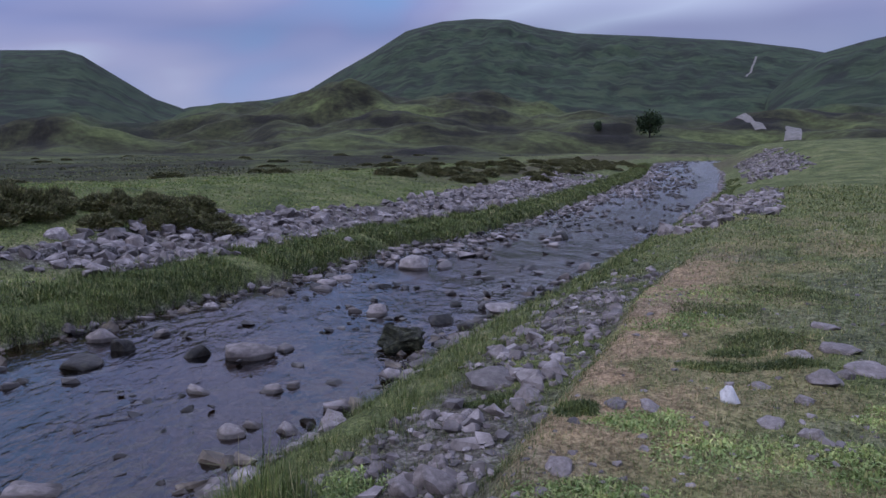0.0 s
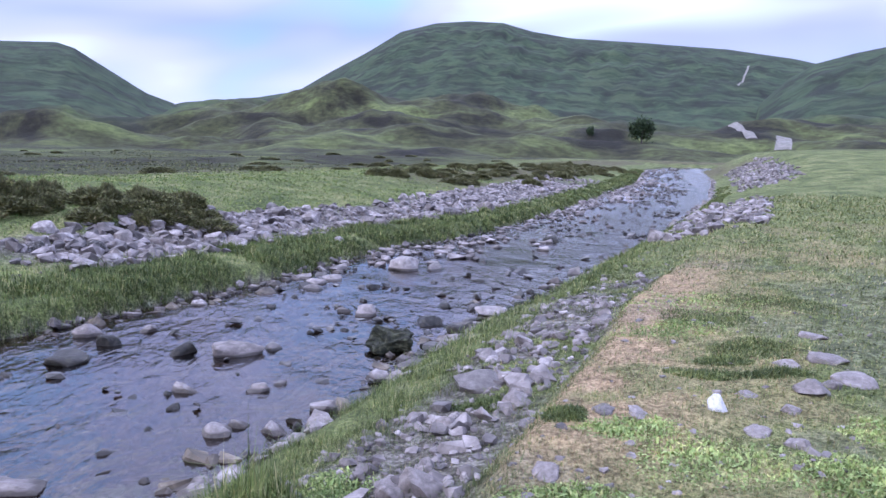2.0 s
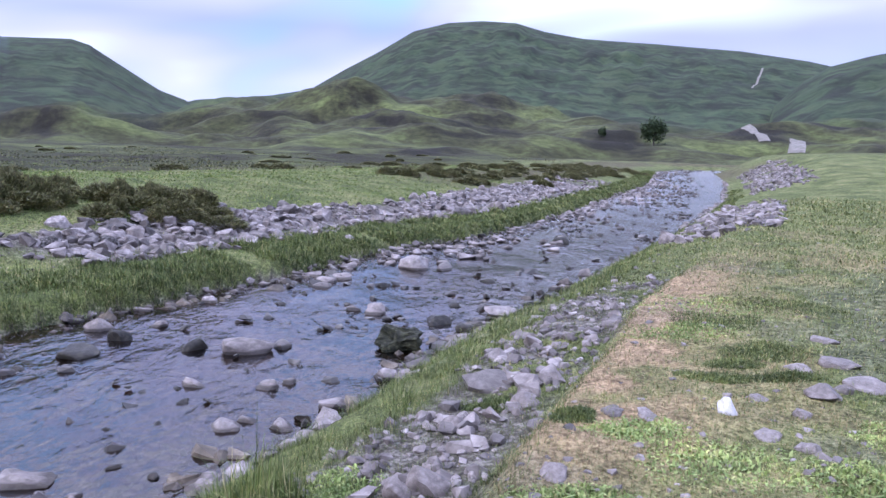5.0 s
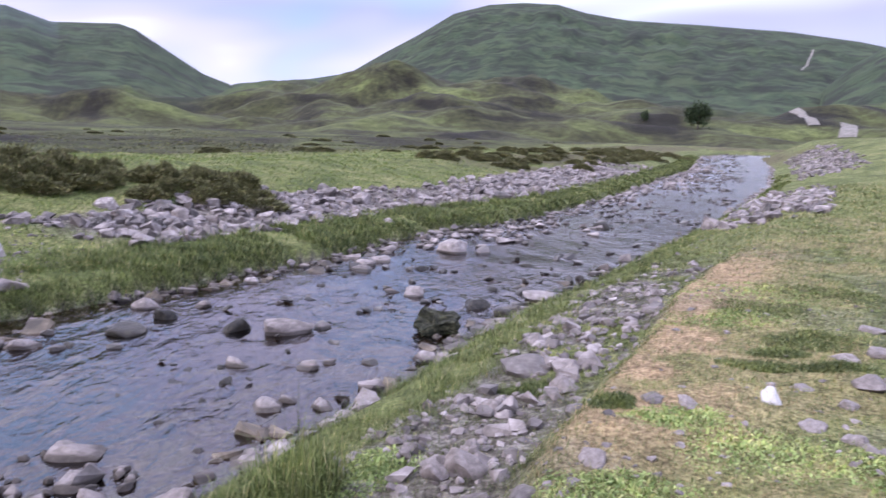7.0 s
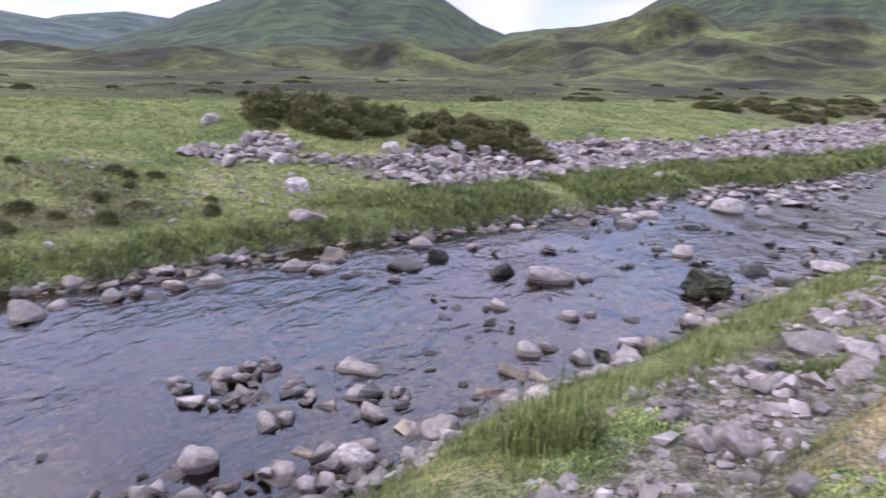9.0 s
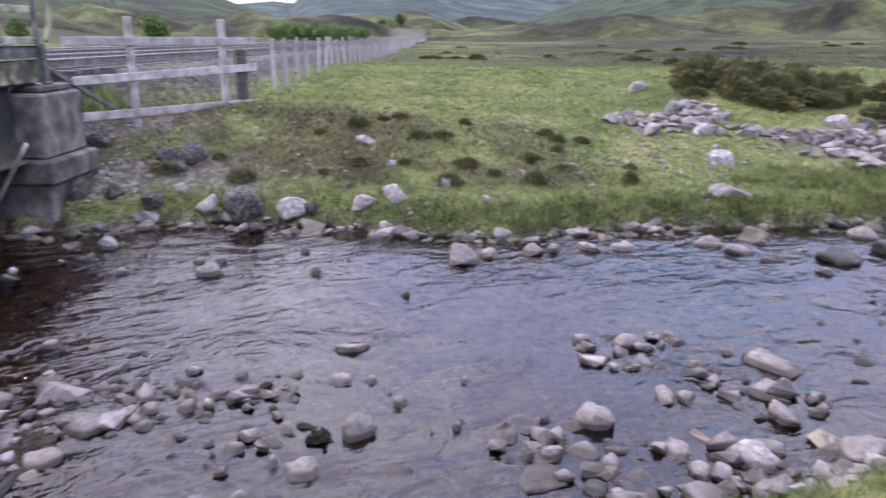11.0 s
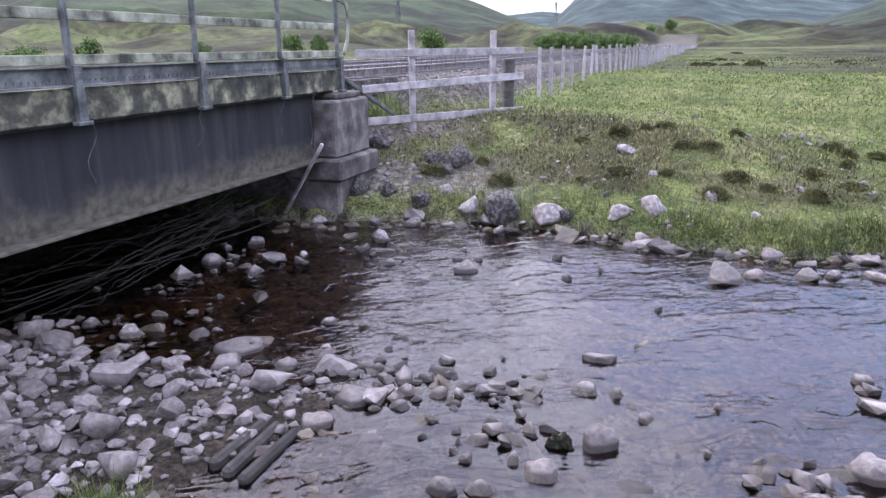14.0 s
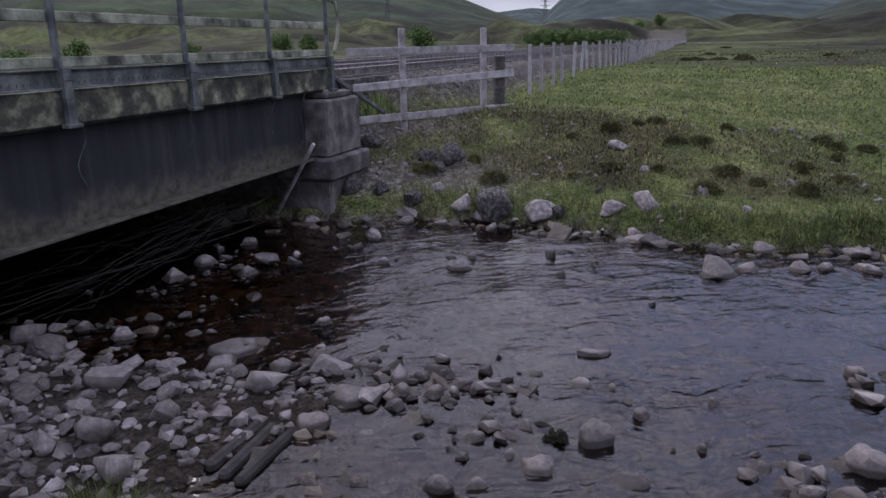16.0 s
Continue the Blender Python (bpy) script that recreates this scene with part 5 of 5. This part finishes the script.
for i, (cx, cy, rx, ry) in enumerate(((1.6, 3.74, 0.5, 0.42), (1.27, 4.16, 0.34, 0.2), (2.24, 3.42, 0.45, 0.3), (0.76, 3.3, 0.45, 0.22), (3.25, 8.3, 1.0, 0.9), (2.5, 7.0, 0.6, 0.5), (2.9, 4.1, 0.4, 0.3), (-0.5, 4.1, 0.3, 0.32), (-0.75, 3.65, 0.3, 0.4))):
    patch("clover_patch", cx, cy, rx, ry, 7500, 0.024, 0.019, M_CLOVER, "bright green clover patch in the turf", "clover", seed=50 + i)
for i, (cx, cy, rx, ry) in enumerate(((0.95, 4.4, 0.15, 0.14), (2.88, 6.1, 0.38, 0.32), (2.5, 5.75, 0.25, 0.16), (2.19, 5.36, 0.3, 0.17), (2.74, 5.25, 0.25, 0.12), (0.55, 5.55, 0.3, 0.2), (3.0, 7.4, 0.5, 0.5), (4.2, 8.4, 0.7, 0.6))):
    patch("moss_cushion", cx, cy, rx, ry, 5200, 0.042, 0.008, M_MOSS, "dark green moss cushion in the turf", "moss", seed=70 + i)
patch("grass_tuft", -0.95, 3.85, 0.28, 0.28, 1400, 0.28, 0.006, M_TALL, "tall tuft of grass with seed heads by the water", "grass", 0.6, 90)
for i, (cx, cy) in enumerate(((-3.35, -0.75), (-3.55, -1.05), (-3.05, -0.45), (-2.9, 0.15))):
    patch("grass_tuft", cx, cy, 0.2, 0.2, 650, 0.22, 0.005, M_TALL, "green grass tuft among the cobbles", "grass", 0.6, 91 + i)


def heather_mesh(seed, n=2600):
    """A dome of short sprigs, uneven, open between."""
    g = np.random.default_rng(seed)
    a, u = g.uniform(0, 2 * np.pi, n), g.random(n)
    el = np.arcsin(u ** 0.8)
    d = np.stack([np.cos(el) * np.cos(a), np.cos(el) * np.sin(a), np.sin(el)], -1)
    rr = 0.35 + 0.22 * fbm(np.cos(a) * 2 + seed, np.sin(a) * 2 + el * 2, 3, seed)
    root = d * (rr * g.uniform(0.72, 1.0, n))[:, None]
    root[:, 2] = root[:, 2] * 1.1 - 0.03
    w = d + g.normal(0, 0.55, (n, 3)) + np.array([0, 0, 0.5])
    w /= np.linalg.norm(w, axis=1)[:, None]
    s = np.cross(w, g.normal(0, 1, (n, 3)))
    s /= np.linalg.norm(s, axis=1)[:, None]
    L = g.uniform(0.05, 0.12, n)[:, None]
    wd = g.uniform(0.010, 0.022, n)[:, None]
    v = np.stack([root - s * wd * 0.6, root + s * wd * 0.6, root + w * L * 0.6 + s * wd, root + w * L], 1).reshape(-1, 3)
    o = (np.arange(n) * 4)[:, None]
    f = np.concatenate([o + [0, 1, 2], o + [0, 2, 3]], 1).reshape(-1, 3)
    return mesh_from("heather_bush", v, f, M_HEATH)


HEATHER = [heather_mesh(s) for s in range(5)]


def heather(x, y, w, h, k):
    ob = new("heather_bush", HEATHER[k % 5])
    z = float(height(np.array([x]), np.array([y]))[0])
    ob.matrix_world = pose(x, y, z - 0.02, 0, 0, (k * 77) % 360) @ Matrix.Diagonal((w * 1.05, w * 0.95, h * 1.9, 1))
    return tagged(ob, "dark brown-green heather bush on the grassy bank", "heather", "heather bushes")


rnd = random.Random(5)
k = 0
for i in range(130):     # the thicket behind the cobble bar
    f, side = rnd.random(), rnd.gauss(0, 0.75)
    x, y = -11.0 + 5.3 * f - 0.57 * side, 14.1 + 3.8 * f + 0.82 * side
    heather(x, y, rnd.uniform(0.4, 1.3), rnd.uniform(0.14, 0.55) * (1.1 - 0.35 * f), k)
    k += 1
for i in range(110):     # further up, behind the far end of the bar
    f = rnd.random()
    x, y = 1.0 + 24 * f + rnd.uniform(-5.0, 2.0), 37 + 58 * f + rnd.uniform(-1, 6)
    heather(x, y, rnd.uniform(0.8, 1.9), rnd.uniform(0.22, 0.5), k)
    k += 1
for i in range(48):     # low clumps on the bank by the bridge
    x, y = rnd.uniform(-11.5, -7), rnd.uniform(2.0, 9.0)
    df, dn, wet = river(np.array([x]), np.array([y]))
    if df[0] > 0.9 and not wet[0] and df[0] < 4:
        heather(x, y, rnd.uniform(0.2, 0.48), rnd.uniform(0.08, 0.18), k)
        k += 1
for i in range(60):    # the moor beyond
    a, q = radians(rnd.uniform(-24, 62)), rnd.uniform(32, 130)
    x, y = -math.sin(a) * q, math.cos(a) * q
    df, dn, wet = river(np.array([x]), np.array([y]))
    if df[0] > 9 and not wet[0] and dn[0] > 9:
        heather(x, y, rnd.uniform(1.0, 2.6), rnd.uniform(0.2, 0.4), k)
        k += 1


# ---- trees ----
def tree(x, y, h, w, seed, label, leaf=None):
    g = np.random.default_rng(seed)
    z = float(height(np.array([x]), np.array([y]))[0])
    t = empty_thing("tree", label, "tree", pose(x, y, z), "far trees and bushes")
    bm = bmesh.new()
    bmesh.ops.create_cone(bm, cap_ends=True, segments=7, radius1=0.035 * h, radius2=0.012 * h, depth=0.6 * h, matrix=Matrix.Translation((0, 0, 0.29 * h)))
    for i in range(5):
        m = Matrix.Translation((0, 0, (0.25 + 0.07 * i) * h)) @ pose(0, 0, 0, 50, 0, i * 72) @ Matrix.Translation((0, 0, 0.14 * h))
        bmesh.ops.create_cone(bm, cap_ends=True, segments=5, radius1=0.014 * h, radius2=0.005 * h, depth=0.3 * h, matrix=m)
    part("trunk", bm, M_DARKWOOD, t)
    n = 2600
    c = g.normal(0, 1, (26, 3))
    c = c / np.linalg.norm(c, axis=1)[:, None] * g.uniform(0.35, 1, (26, 1)) * np.array([w * 0.36, w * 0.36, h * 0.40]) + np.array([0, 0, h * 0.43])
    root = c[g.integers(0, 26, n)] + g.normal(0, 1, (n, 3)) * np.array([w * 0.085, w * 0.085, h * 0.075])
    s1, s2 = g.normal(0, 1, (n, 3)), g.normal(0, 1, (n, 3))
    sz = 0.07 * h
    v = np.stack([root, root + s1 / np.linalg.norm(s1, axis=1)[:, None] * sz, root + s2 / np.linalg.norm(s2, axis=1)[:, None] * sz], 1).reshape(-1, 3)
    v[:, 2] = np.maximum(v[:, 2], 0.02 * h)
    cr = new("crown", mesh_from("crown", v, np.arange(3 * n).reshape(-1, 3), leaf or M_TREE))
    cr.parent = t
    return t


def polar(az, q):
    return -math.sin(radians(az)) * q, math.cos(radians(az)) * q


for i, (az, q, h, w) in enumerate(((-16.05, 266, 10.5, 9.6), (-12.2, 271, 4.4, 3.6), (77.4, 75, 3.0, 3.4), (105.9, 60, 1.7, 3.6), (102, 65, 2.4, 2.6), (94.5, 95, 2.0, 3.5), (88, 110, 3.2, 3.5), (86, 100, 3.0, 3.0),
                                   (58.7, 300, 5.0, 6), (59.6, 320, 4.5, 6), (61.0, 290, 3.5, 5))):
    tree(*polar(az, q), h, w, i, "dark green rounded tree on the moor", M_DARK_TREE if i < 2 else None)
for i in range(22):
    az, q = 62.5 + 6.5 * i / 21, 150 + 40 * ((i * 37) % 10) / 10
    tree(*polar(az, q), 3.2 + (i * 7 % 5) * 0.3, 4.6, 40 + i, "bright green bush in a row by the railway")


# ---- fences ----
def land(x, y):
    return float(height(np.array([x]), np.array([y]))[0])


def stick(bm, a, b, w, d, bevel=0.006):
    """A squared bar from a to b."""
    a, b = Vector(a), Vector(b)
    m = Matrix.Translation((a + b) / 2) @ (b - a).to_track_quat("X", "Z").to_matrix().to_4x4()
    return box(bm, ((b - a).length, w, d), m, bevel)


def wire(bm, pts, r, sides=3):
    """A thin tube through the points."""
    rings = []
    for i, p in enumerate(pts):
        p = Vector(p)
        d = (Vector(pts[min(i + 1, len(pts) - 1)]) - Vector(pts[max(i - 1, 0)])).normalized()
        s = d.cross(Vector((0.31, 0.2, 0.93))).normalized()
        q = d.cross(s)
        rings.append([bm.verts.new(p + (s * math.cos(2 * math.pi * k / sides) + q * math.sin(2 * math.pi * k / sides)) * r) for k in range(sides)])
    for a, b in zip(rings, rings[1:]):
        for k in range(sides):
            bm.faces.new((a[k], a[(k + 1) % sides], b[(k + 1) % sides], b[k]))


def build_wing_fence():
    fe = empty_thing("timber_fence", "silvery timber post-and-rail fence with wire mesh beside the bridge", "fence")
    A, B = Vector((-12.45, 1.55, 0)), Vector((-13.45, 4.70, 0))
    d = (B - A).normalized()
    out = Vector((d.y, -d.x, 0)) * -0.07
    for s in (0.28, 0.80):
        p = A.lerp(B, s) + out * 0.15
        part("post", stick(bmesh.new(), (p.x, p.y, 0.85), (p.x, p.y, 2.66), 0.1, 0.1), M_WOOD, fe)
    for z0, z1, s0 in ((1.16, 1.20, 0.0), (1.70, 1.84, -0.02), (2.28, 2.30, -0.05)):
        a, b = A.lerp(B, s0) - out * 0.8, A.lerp(B, 1.0) - out * 0.8
        part("rail", stick(bmesh.new(), (a.x, a.y, z0), (b.x, b.y, z1), 0.035, 0.13), M_WOOD, fe)
    p = A.lerp(B, 0.93) + out * 1.6
    part("old_post", stick(bmesh.new(), (p.x, p.y, 0.9), (p.x, p.y, 2.15), 0.2, 0.16), M_DARKWOOD, fe, "dark rotten straining post")
    a, b = A + d * -0.9, A + d * 0.55
    part("brace", stick(bmesh.new(), (a.x, a.y, 2.25), (b.x, b.y, 1.25), 0.08, 0.06), M_STEEL, fe, "sloping steel brace")
    bm = bmesh.new()
    for i in range(34):
        q = A.lerp(B, i / 33) - out * 0.3
        wire(bm, [(q.x, q.y, 1.18), (q.x, q.y, 2.26)], 0.0022)
    for i in range(12):
        z = 1.2 + i * 0.09
        a, b = A - out * 0.3, B - out * 0.3
        wire(bm, [(a.x, a.y, z), (b.x, b.y, z + 0.02)], 0.0022)
    part("wire_mesh", bm, M_STEEL, fe, "grey square wire mesh")
    return fe


build_wing_fence()


def build_line_fence():
    fe = empty_thing("railway_fence", "long line of grey timber posts with wire along the railway", "fence")
    r2 = random.Random(8)
    posts = []
    u = 15.0
    protos = []
    for i in range(5):
        bm = bmesh.new()
        box(bm, (0.09, 0.09, 1.45), Matrix.Translation((0, 0, 0.55)), 0.012)
        me = bpy.data.meshes.new("post")
        bm.to_mesh(me)
        bm.free()
        me.materials.append(M_WOOD)
        protos.append(me)
    i = 0
    while u < 330 and i < 180:
        p = 3.2 + 0.12 * math.sin(u * 0.13)
        x, y = RU.x * u - RN.x * p, RU.y * u - RN.y * p
        z = land(x, y)
        ob = new("post", protos[i % 5])
        ob.parent = fe
        ob.matrix_world = pose(x, y, 1.14 + r2.uniform(-0.09, 0.03), r2.gauss(0, 2.5), r2.gauss(0, 2.5), r2.uniform(0, 90)) @ Matrix.Diagonal((0.78, 0.78, 1, 1))
        z = 1.2
        posts.append((x, y, z))
        u += r2.uniform(1.1, 1.7)
        i += 1
    for hgt in (0.15, 0.32, 0.48, 0.66, 0.85, 1.05):
        bm = bmesh.new()
        wire(bm, [(x, y, z + hgt) for x, y, z in posts[:90]], 0.003)
        part("strand", bm, M_STEEL, fe)
    bm = bmesh.new()
    for (x0, y0, z0), (x1, y1, z1) in zip(posts[:26], posts[1:27]):
        for k in range(9):
            f = k / 9
            x, y, z = x0 + (x1 - x0) * f, y0 + (y1 - y0) * f, z0 + (z1 - z0) * f
            wire(bm, [(x, y, z + 0.12), (x, y, z + 1.05)], 0.0022)
    part("netting", bm, M_STEEL, fe, "grey stock netting")
    return fe


build_line_fence()


# ---- railway ----
def build_railway():
    tr = empty_thing("railway_track", "double railway track on grey stone ballast", "railway", RAILFRAME.copy())
    for c in (7.0, 10.4):
        for p in (c - 0.72, c + 0.72):
            bm = bmesh.new()
            rbox(bm, -3, 420, p - 0.035, p + 0.035, 1.955, 1.99, 0.006)
            rbox(bm, -3, 420, p - 0.009, p + 0.009, 1.85, 1.955, 0.002)
            rbox(bm, -3, 420, p - 0.07, p + 0.07, 1.835, 1.85, 0.003)
            part("rail", bm, M_RAIL, tr, "brown steel rail with a bright worn head")
        bm = bmesh.new()
        rbox(bm, 0, 0.25, c - 1.3, c + 1.3, 1.70, 1.832, 0.01)
        me = bpy.data.meshes.new("sleeper")
        bm.to_mesh(me)
        bm.free()
        me.materials.append(M_ABUT)
        for i in range(140):
            ob = new("sleeper", me)
            ob.parent = tr
            ob.location = (9.7 + i * 0.65, 0, 0.0)
    return tr


build_railway()
rng = np.random.default_rng(21)


def ballast(x, y):
    u, p = x * RU.x + y * RU.y, -(x * RN.x + y * RN.y)
    return (u > 9.6) * (u < 60) * (p > 3.7) * (p < 12) * np.clip(14 / np.maximum(u, 1), 0, 1) * ease(fbm(x * 1.3, y * 1.3, 2, 3), 0.1, 0.4)


xy = sample(42000, (-56, -9, -6, 34), ballast, rng)
scatter("ballast", xy, rng.uniform(0.04, 0.085, len(xy)), M_PEBBLE, "grey crushed stone ballast beside the track", rng)
patch("broom_bush", -13.6, 2.1, 0.3, 0.3, 700, 0.3, 0.02, M_CLOVER, "small yellow-green bush behind the fence", "bush", 0.5, 97)


# ---- driftwood, pole and wires at the bridge ----
def build_pole():
    bm = bmesh.new()
    n = 9
    pts = [Vector((-10.75, -0.0, -0.12)).lerp(Vector((-9.62, 0.60, 1.16)), i / n) + Vector((random.Random(i).uniform(-1, 1) * 0.008, 0, 0)) for i in range(n + 1)]
    wire(bm, [tuple(p) for p in pts], 0.025, 8)
    bmesh.ops.holes_fill(bm, edges=[e for e in bm.edges if e.is_boundary])
    return tagged(part("timber_pole", bm, M_WOOD, smooth=True), "thin grey pole leaning on the abutment", "pole")


build_pole()


def build_drift():
    dr = empty_thing("driftwood", "tangle of thin dark branches caught under the bridge", "driftwood")
    r3 = random.Random(13)
    for i in range(30):
        bm = bmesh.new()
        u0, u1 = r3.uniform(3.0, 7.0), r3.uniform(7.0, 8.9)
        p0, p1 = r3.uniform(5.3, 6.4), r3.uniform(5.3, 5.9)
        z0, z1 = r3.uniform(-0.05, 0.25) + (u0 - 3) * 0.05, r3.uniform(0.2, 0.8)
        pts = []
        for k in range(9):
            f = k / 8
            u, p, z = u0 + (u1 - u0) * f, p0 + (p1 - p0) * f, z0 + (z1 - z0) * f - 0.35 * f * (1 - f) + r3.gauss(0, 0.05)
            pts.append((RU.x * u - RN.x * p, RU.y * u - RN.y * p + r3.gauss(0, 0.02), z))
        wire(bm, pts, r3.uniform(0.002, 0.005), 4)
        part("branch", bm, M_TWIG, dr)
    return dr


build_drift()
for i, (u, L) in enumerate(((4.9, 0.55), (7.95, 0.5), (8.7, 0.7), (6.4, 0.4))):
    bm = bmesh.new()
    pts = [(u + 0.05 * math.sin(k * 0.9 + i), 5.03 + 0.01 * k, 1.79 - L * k / 8) for k in range(9)]
    wire(bm, pts, 0.004, 4)
    ob = part("hanging_wire", bm, M_STEEL)
    ob.matrix_world = RAILFRAME.copy()
    tagged(ob, "loose thin wire hanging from the bridge", "wire", "loose wires")


# ---- far things: pylons, tracks, hut ----
def pylon(az, q, h):
    x, y = polar(az, q)
    z = land(x, y)
    py = empty_thing("pylon", "grey steel lattice electricity pylon on the moor", "pylon", pose(x, y, z, 0, 0, az + 20), "pylons")
    for sx in (-1, 1):
        for sy in (-1, 1):
            part("leg", stick(bmesh.new(), (sx * h * 0.09, sy * h * 0.09, 0), (sx * h * 0.012, sy * h * 0.012, h), 0.22, 0.22, 0), M_STEEL, py)
    for i in range(7):
        f0, f1 = i / 7, (i + 1) / 7
        a, b = h * (0.09 - 0.078 * f0), h * (0.09 - 0.078 * f1)
        for s in (-1, 1):
            for e in (-1, 1):
                part("brace", stick(bmesh.new(), (-s * a, e * a, f0 * h), (s * b, e * b, f1 * h), 0.14, 0.14, 0), M_STEEL, py)
    for f in (0.66, 0.8, 0.93):
        part("cross_arm", stick(bmesh.new(), (-h * 0.15, 0, f * h), (h * 0.15, 0, f * h), 0.22, 0.3, 0), M_STEEL, py)
    return py


pylon(79.9, 420, 22)
pylon(68.0, 620, 27)


def track_strip(name, rows, width, label):
    """A ribbon laid on the land through (bearing, distance) pairs."""
    pts = []
    for (a0, q0), (a1, q1) in zip(rows, rows[1:]):
        for i in range(14):
            f = i / 14
            pts.append(Vector((*polar(a0 + (a1 - a0) * f, q0 + (q1 - q0) * f), 0)))
    bm = bmesh.new()
    last = None
    for p, nx in zip(pts, pts[1:]):
        d = (nx - p).normalized()
        s = Vector((d.y, -d.x, 0)) * width / 2
        ring = []
        for k in range(6):
            c = p + s * (2 * k / 5 - 1)
            ring.append(bm.verts.new((c.x, c.y, land(c.x, c.y) + (0.10 if 0 < k < 5 else 0.02) * max(1, p.length / 120))))
        if last:
            for k in range(5):
                bm.faces.new((last[k], last[k + 1], ring[k + 1], ring[k]))
        last = ring
    bmesh.ops.recalc_face_normals(bm, faces=bm.faces[:])
    ob = part(name, bm, M_TRACK, smooth=True)
    return tagged(ob, label, "track", kind="structure")


track_strip("track", [(-25.9, 278), (-25.95, 287), (-25.9, 311)], 5.5, "pale gravel track climbing away over the moor")
track_strip("track", [(-23.8, 293), (-23.1, 317), (-22.3, 335)], 4.0, "pale gravel track crossing the moor")
track_strip("track", [(-22.6, 1530), (-22.9, 1610), (-23.3, 1860)], 4.5, "pale footpath up the green hillside")


def sunken_timber(a, b):
    ob = part("sunken_timber", stick(bmesh.new(), a, b, 0.075, 0.10, 0.022), M_TWIG)
    return tagged(ob, "old dark timber half buried in the cobbles", "timber", "old timbers")


for a, b in (((-4.00, -0.52, 0.02), (-4.50, -0.20, 0.0)), ((-3.90, -0.44, 0.01), (-4.44, -0.13, -0.01)), ((-3.81, -0.35, 0.005), (-4.36, 0.0, -0.015))):
    sunken_timber(a, b)


def motions():
    """The burn slides downstream past its stones."""
    flow = FLOW * 0.45
    walk(water, [(t, pose(flow.x * (t - 8), flow.y * (t - 8), 0)) for t in (0, 4, 8, 12, 16)])


motions()
